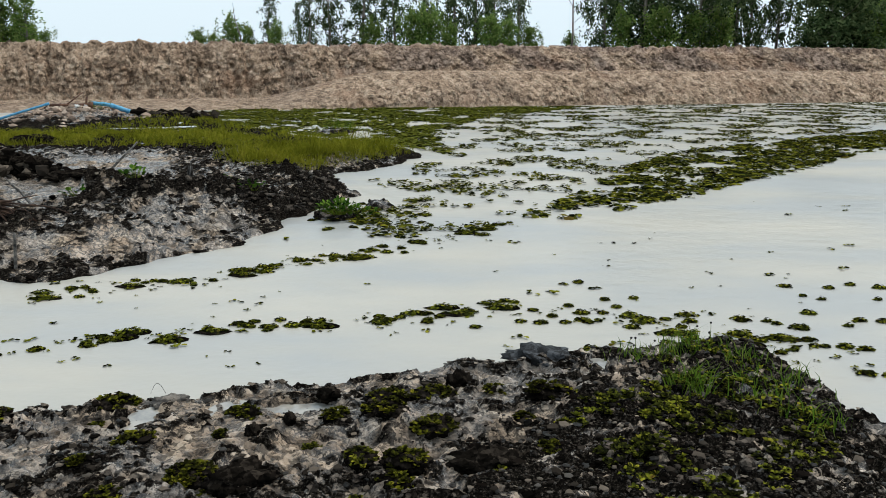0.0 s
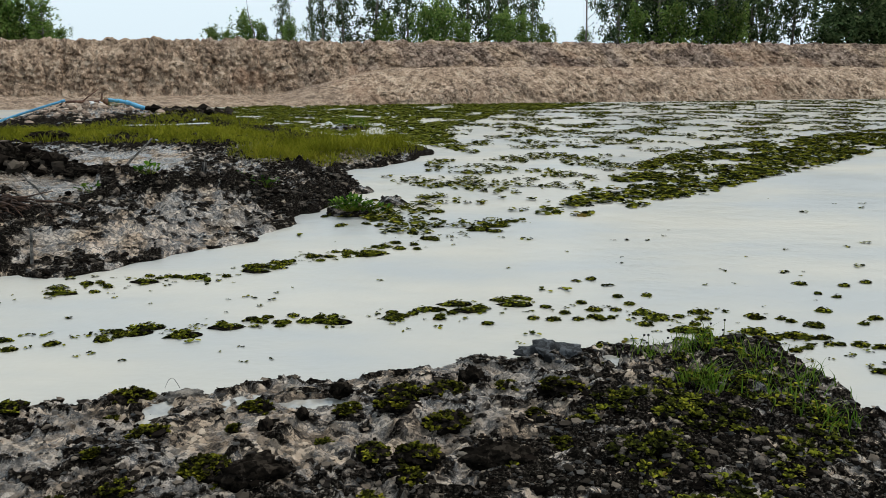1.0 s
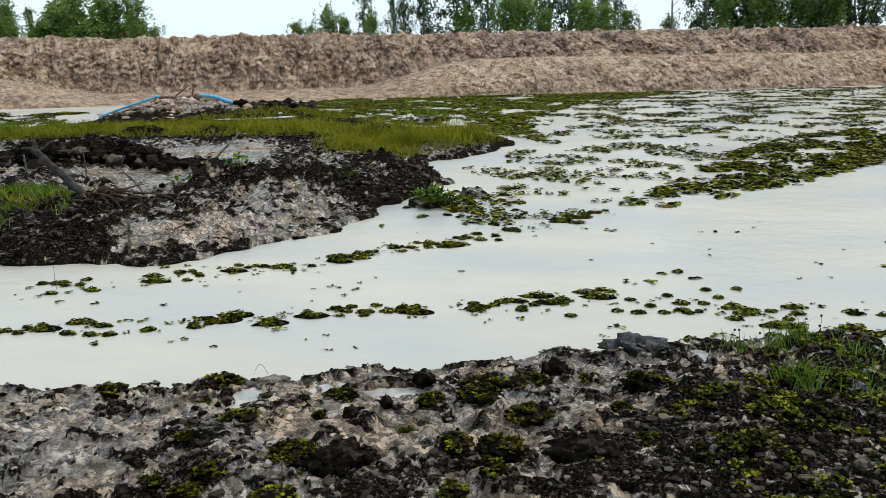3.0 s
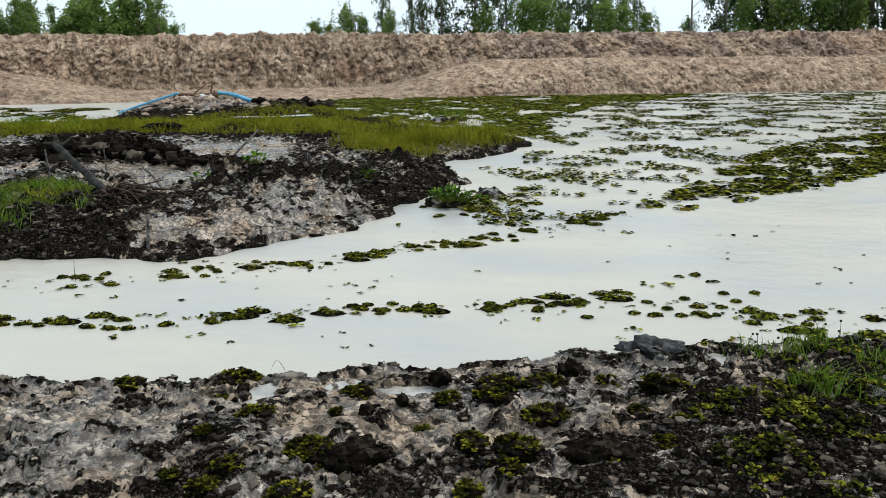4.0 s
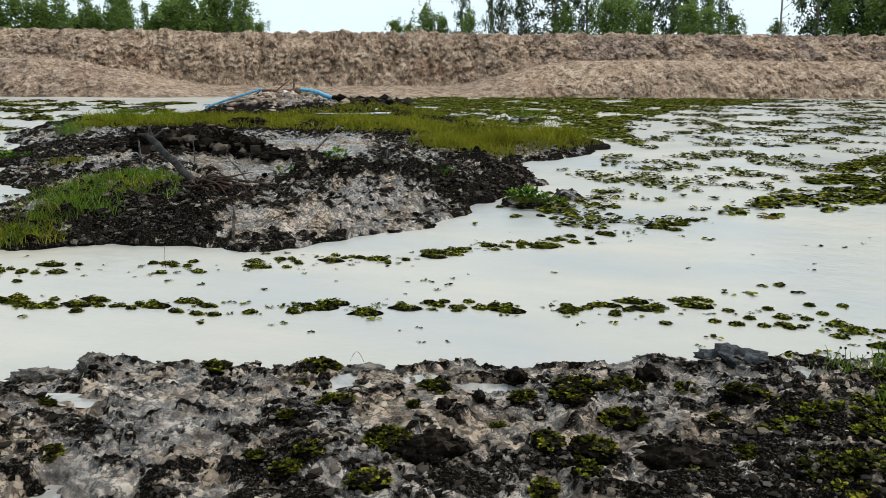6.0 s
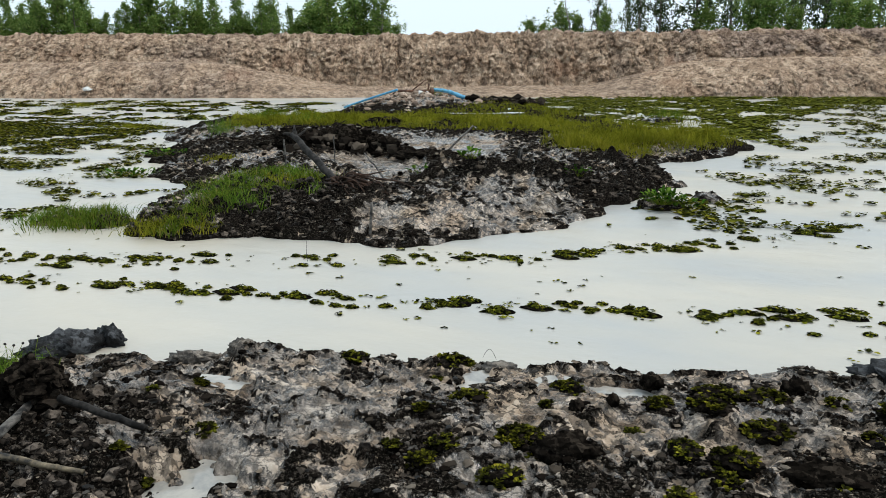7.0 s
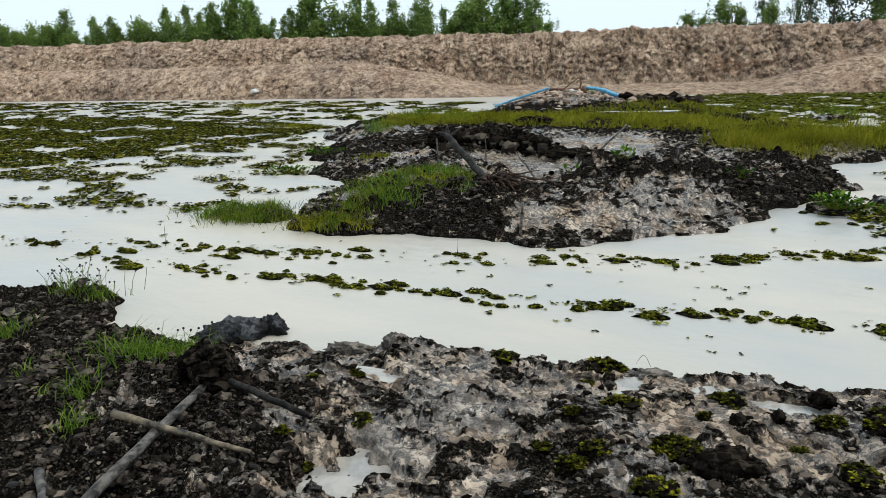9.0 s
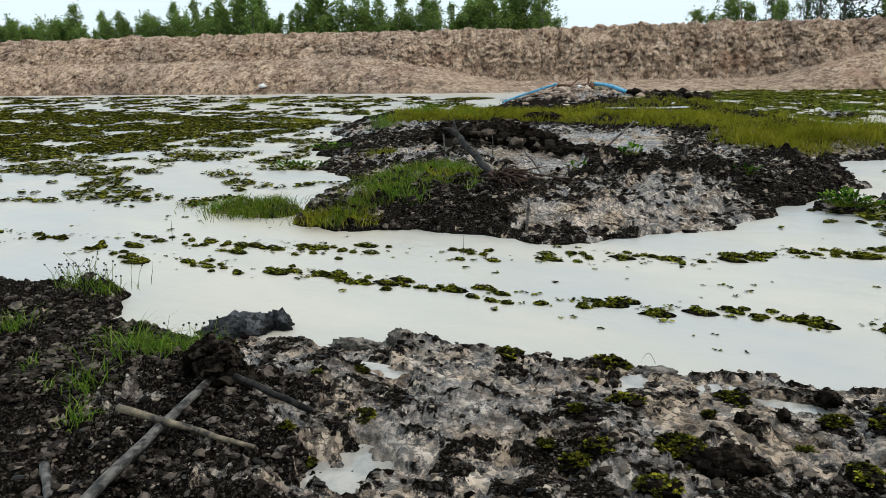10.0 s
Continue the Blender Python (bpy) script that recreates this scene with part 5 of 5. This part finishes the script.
# ---- trees behind the embankment ----
def leaf_cards(c, d, long, wide, mat, name):
    """Slender leaves, each a folded rhombus."""
    n = len(c)
    d = d / np.linalg.norm(d, axis=1, keepdims=True)
    s = np.cross(d, rng.normal(0, 1, (n, 3)))
    s /= np.linalg.norm(s, axis=1, keepdims=True) + 1e-9
    L_, W_ = np.asarray(long).reshape(-1, 1), np.asarray(wide).reshape(-1, 1)
    v = np.stack([c, c + d * L_ * 0.45 + s * W_, c + d * L_, c + d * L_ * 0.45 - s * W_], 1)
    return mesh_of(name, v.reshape(-1, 3), np.arange(4 * n).reshape(-1, 4), mat)


def tree(name, seed, tall, crown_from, reach, limbs, per_limb, leaf, mat, droop, label, airy=0.35):
    g = np.random.default_rng(seed)
    lean = g.normal(0, 0.04, 2) * tall
    spine = [(lean[0] * t**2 + 0.05 * g.normal() * t, lean[1] * t**2 + 0.05 * g.normal() * t, tall * t) for t in np.linspace(0, 1, 9)]
    rad = [0.014 * tall * (1 - 0.88 * t) + 0.008 for t in np.linspace(0, 1, 9)]
    root = new(name)
    tagged(root, label, "tree", "trees behind the bank")
    trunk = part("trunk", tube("trunk", spine, rad, BARK, 8, seed, 0.15), root)
    centres, dirs = [], []
    sp = np.array(spine)
    for i in range(limbs):
        t = crown_from + (1 - crown_from) * (i + g.random()) / limbs
        a = i * 2.4 + g.random()
        start = np.array([np.interp(t, np.linspace(0, 1, 9), sp[:, k]) for k in range(3)])
        out = reach * tall * (1.15 - 0.85 * (t - crown_from) / (1 - crown_from)) * (0.35 + 0.9 * g.random())
        end = start + (out * math.cos(a), out * math.sin(a), out * (0.15 + 0.9 * g.random()))
        mid = (start + end) / 2 + (0, 0, -0.08 * out)
        part("limb", tube("limb", [start, mid, end], (0.006 * tall * (1.1 - t) + 0.008, 0.012, 0.005), BARK, 5, i), trunk)
        for q, w8 in ((0.5, 0.25), (0.75, 0.35), (1.0, 0.4)):
            k = int(per_limb * w8)
            mc = start + (end - start) * q
            size = airy * (0.35 + 0.5 * g.random()) * (0.5 + out)
            tufts = mc + g.normal(0, 1, (max(2, k // 14), 3)) * size * (0.5, 0.5, 0.55)
            centres.append(tufts[g.integers(0, len(tufts), k)] + g.normal(0, 1, (k, 3)) * (0.13, 0.13, 0.24) * (0.5 + 0.5 * size))
            dirs.append(np.column_stack([g.normal(0, 0.55, (k, 2)), -droop + g.normal(0, 0.5, k)]))
    c, d = np.concatenate(centres), np.concatenate(dirs)
    c[:, 2] = np.maximum(c[:, 2], 0.15)
    part("crown", leaf_cards(c, d, leaf * (0.7 + 0.6 * g.random(len(c))), leaf * 0.26 * (0.8 + 0.5 * g.random(len(c))), mat, "crown"), root)
    return root


TALL = [tree("eucalyptus_tree", 900 + i, 9.0, 0.05, 0.2, 40, 115, 0.22, TREE_LEAF, 1.0, "tall open eucalyptus tree with drooping dark green leaves", 0.5) for i in range(4)]
AIRY = [tree("eucalyptus_tree", 930 + i, 7.5, 0.06, 0.17, 34, 95, 0.18, TREE_LEAF, 1.1, "thin eucalyptus tree with sparse hanging leaves", 0.5) for i in range(3)]
YOUNG = [tree("young_tree", 950 + i, 4.6, 0.04, 0.17, 32, 60, 0.18, YOUNG_LEAF, -0.2, "young bushy eucalyptus with fresh green leaves", 0.42) for i in range(4)]
BUSH = [tree("bush", 970 + i, 2.4, 0.05, 0.4, 24, 85, 0.16, YOUNG_LEAF, 0.0, "low rounded green bush on the bank top", 0.5) for i in range(3)]
DENSE = [tree("broad_tree", 990, 7.0, 0.05, 0.3, 44, 330, 0.24, TREE_LEAF, 0.6, "dense dark green broad-leaved tree", 0.55)]
used_trees = set()


def plant_tree(kinds, x, y, tall, turn=None):
    fresh = [k for k in kinds if k not in used_trees]
    src = fresh[0] if fresh else kinds[int(rng.integers(0, len(kinds)))]
    k = tall / (9.0 if src in TALL else 7.5 if src in AIRY else 4.6 if src in YOUNG else 2.4 if src in BUSH else 7.0)
    m = pose(x, y, 2.3, 0, 0, rng.random() * 360 if turn is None else turn)
    ob = src if src not in used_trees else None
    if ob is None:
        ob = copy_thing(src, m)
    else:
        used_trees.add(src)
        ob.matrix_basis = m
    ob.scale = (k * (0.85 + 0.6 * rng.random()), k * (0.85 + 0.6 * rng.random()), k)
    return ob


# the open row: x, y, height
for x, y, h in ((-13.0, 60.6, 4.6), (-11.0, 62, 4.0), (-9.7, 59.2, 6.5), (-8.4, 60.5, 6.0), (-6.1, 61.7, 7.5), (-3.6, 60.5, 6.8), (-1.5, 62, 8.0), (0.8, 60.0, 7.4), (2.4, 62.5, 8.4), (3.8, 61.9, 8.2), (5.6, 61.0, 7.4)):
    plant_tree(AIRY if h < 6.4 else TALL if rng.random() < 0.4 else AIRY, x, y, h)
for x, y, h in ((-15.5, 60.0, 2.6), (-14.6, 61.0, 2.1), (-17.3, 57.5, 1.7), (-16.4, 58, 1.5), (-12.2, 59.5, 2.2), (-5.0, 58.5, 2.4), (-2.2, 57.5, 3.0), (-0.9, 57, 3.2), (0.5, 58, 2.2), (4.5, 57, 2.4), (6.2, 58.5, 2.0), (9.2, 59.3, 1.6), (3.2, 56.5, 2.6)):
    plant_tree(BUSH, x, y, h)
# the tall stand to the east
for x, y, h in ((11.6, 58.8, 8.0), (13.0, 60, 8.8), (14.2, 58.3, 8.8), (16.4, 59.6, 9.0), (18.0, 57.5, 8.8), (19.6, 60, 9.2), (21.2, 59.2, 8.6), (23.2, 62, 8.8), (24.9, 61, 8.0), (27.6, 60, 8.5), (30, 59, 8.2), (33, 58, 8.0), (15.2, 62, 8.0), (20.5, 63, 9)):
    plant_tree(TALL, x, y, h)
for x, y, h in ((12.4, 57, 3.0), (15.0, 56.5, 3.2), (17.5, 57, 2.8), (19.2, 56.5, 3.0), (28.0, 52.5, 3.4), (29.6, 51.5, 3.0), (31.5, 51.0, 3.2)):
    plant_tree(BUSH, x, y, h)
plant_tree(DENSE, 24.4, 51.2, 6.6)
plant_tree(DENSE, 28.9, 55.5, 7.2)
# the young row to the west
for i in range(38):
    t = (i + 0.9 * rng.random()) / 38
    x, y = -47.5 + 20.3 * t, 41.5 + 13.0 * t + rng.normal(0, 1.0)
    plant_tree(YOUNG if rng.random() < 0.7 else BUSH, x, y, 2.1 + 2.2 * rng.random() ** 1.5)
for x, y, h in ((-46.0, 41.6, 4.0), (-43.2, 45, 3.7), (-34.8, 49.2, 3.9), (-31.0, 51.5, 3.7), (-29.2, 52.6, 4.2), (-27.7, 53.3, 4.6), (-26.7, 52.2, 4.8), (-39.2, 48.3, 4.6), (-36.5, 49, 4.2)):
    plant_tree(YOUNG, x, y, 0.85 * h)
for x, y, h in ((-63.7, 39.8, 3.8), (-62, 41, 3.2), (-58.0, 39.8, 3.0), (-55.4, 43, 3.7), (-54, 44.6, 3.8), (-52.4, 44, 3.2), (-50.5, 43.5, 3.0), (-49, 42.5, 2.8), (-60, 40, 2.4), (-56.8, 42, 2.6), (-70.5, 38, 2.8), (-69, 39.6, 2.6), (-72, 37, 2.6), (-66.5, 40, 2.3), (-75, 38, 2.8)):
    plant_tree(YOUNG if h > 2.9 else BUSH, x, y, h)
for x, y, h in ((-27.2, 55.7, 1.6), (-64.5, 38, 1.8), (-61, 38.5, 1.8), (-67.5, 38, 1.8)):
    plant_tree(BUSH, x, y, h)

# the low hedge that fills the western skyline
for i in range(46):
    t = 0.6 * (i + rng.random()) / 46
    x, y = -76 + 48.5 * t, 37.5 + 17.0 * t**1.6 + rng.normal(0, 0.8)
    plant_tree(BUSH if rng.random() < 0.6 else YOUNG, x, y, 1.6 + 1.0 * rng.random())

# undergrowth among the young row
for i in range(26):
    t = (i + rng.random()) / 26
    plant_tree(BUSH, -47.5 + 20.0 * t, 42.5 + 12.5 * t + rng.normal(0, 0.6), 1.3 + 0.8 * rng.random())

# the bare tree
bare = new("bare_tree")
bare.matrix_basis = pose(8.62, 54.32, 2.3)
tagged(bare, "thin leafless dead tree on the bank top", "tree", "trees behind the bank")
stem = part("trunk", tube("trunk", between((0, 0, 0), (-0.15, 0, 6.4), 9, 0, 2, 0.06), [0.075 - 0.007 * i for i in range(9)], BARK, 8), bare)
for i, (h, dx, dz) in enumerate(((2.2, 0.9, 0.8), (2.9, 1.0, 1.0), (3.3, -0.9, 1.3), (3.9, 0.8, 1.2), (4.3, -0.7, 1.2), (4.8, 0.5, 1.0), (1.7, 0.5, 0.3))):
    part("limb", tube("limb", between((-0.02 * h, 0, h), (-0.02 * h + dx, 0.3 * (i % 2), h + dz), 5, -0.03, i, 0.05), [0.022, 0.018, 0.014, 0.01, 0.006], BARK, 5), stem)
snag = part("snag", tube("snag", between((-14.2, 58, 2.3), (-14.9, 58, 6.0), 6, 0, 4, 0.1), [0.07, 0.06, 0.05, 0.04, 0.025, 0.012], BARK, 7))
tagged(snag, "thin bare grey snag on the bank top", "tree", "trees behind the bank")
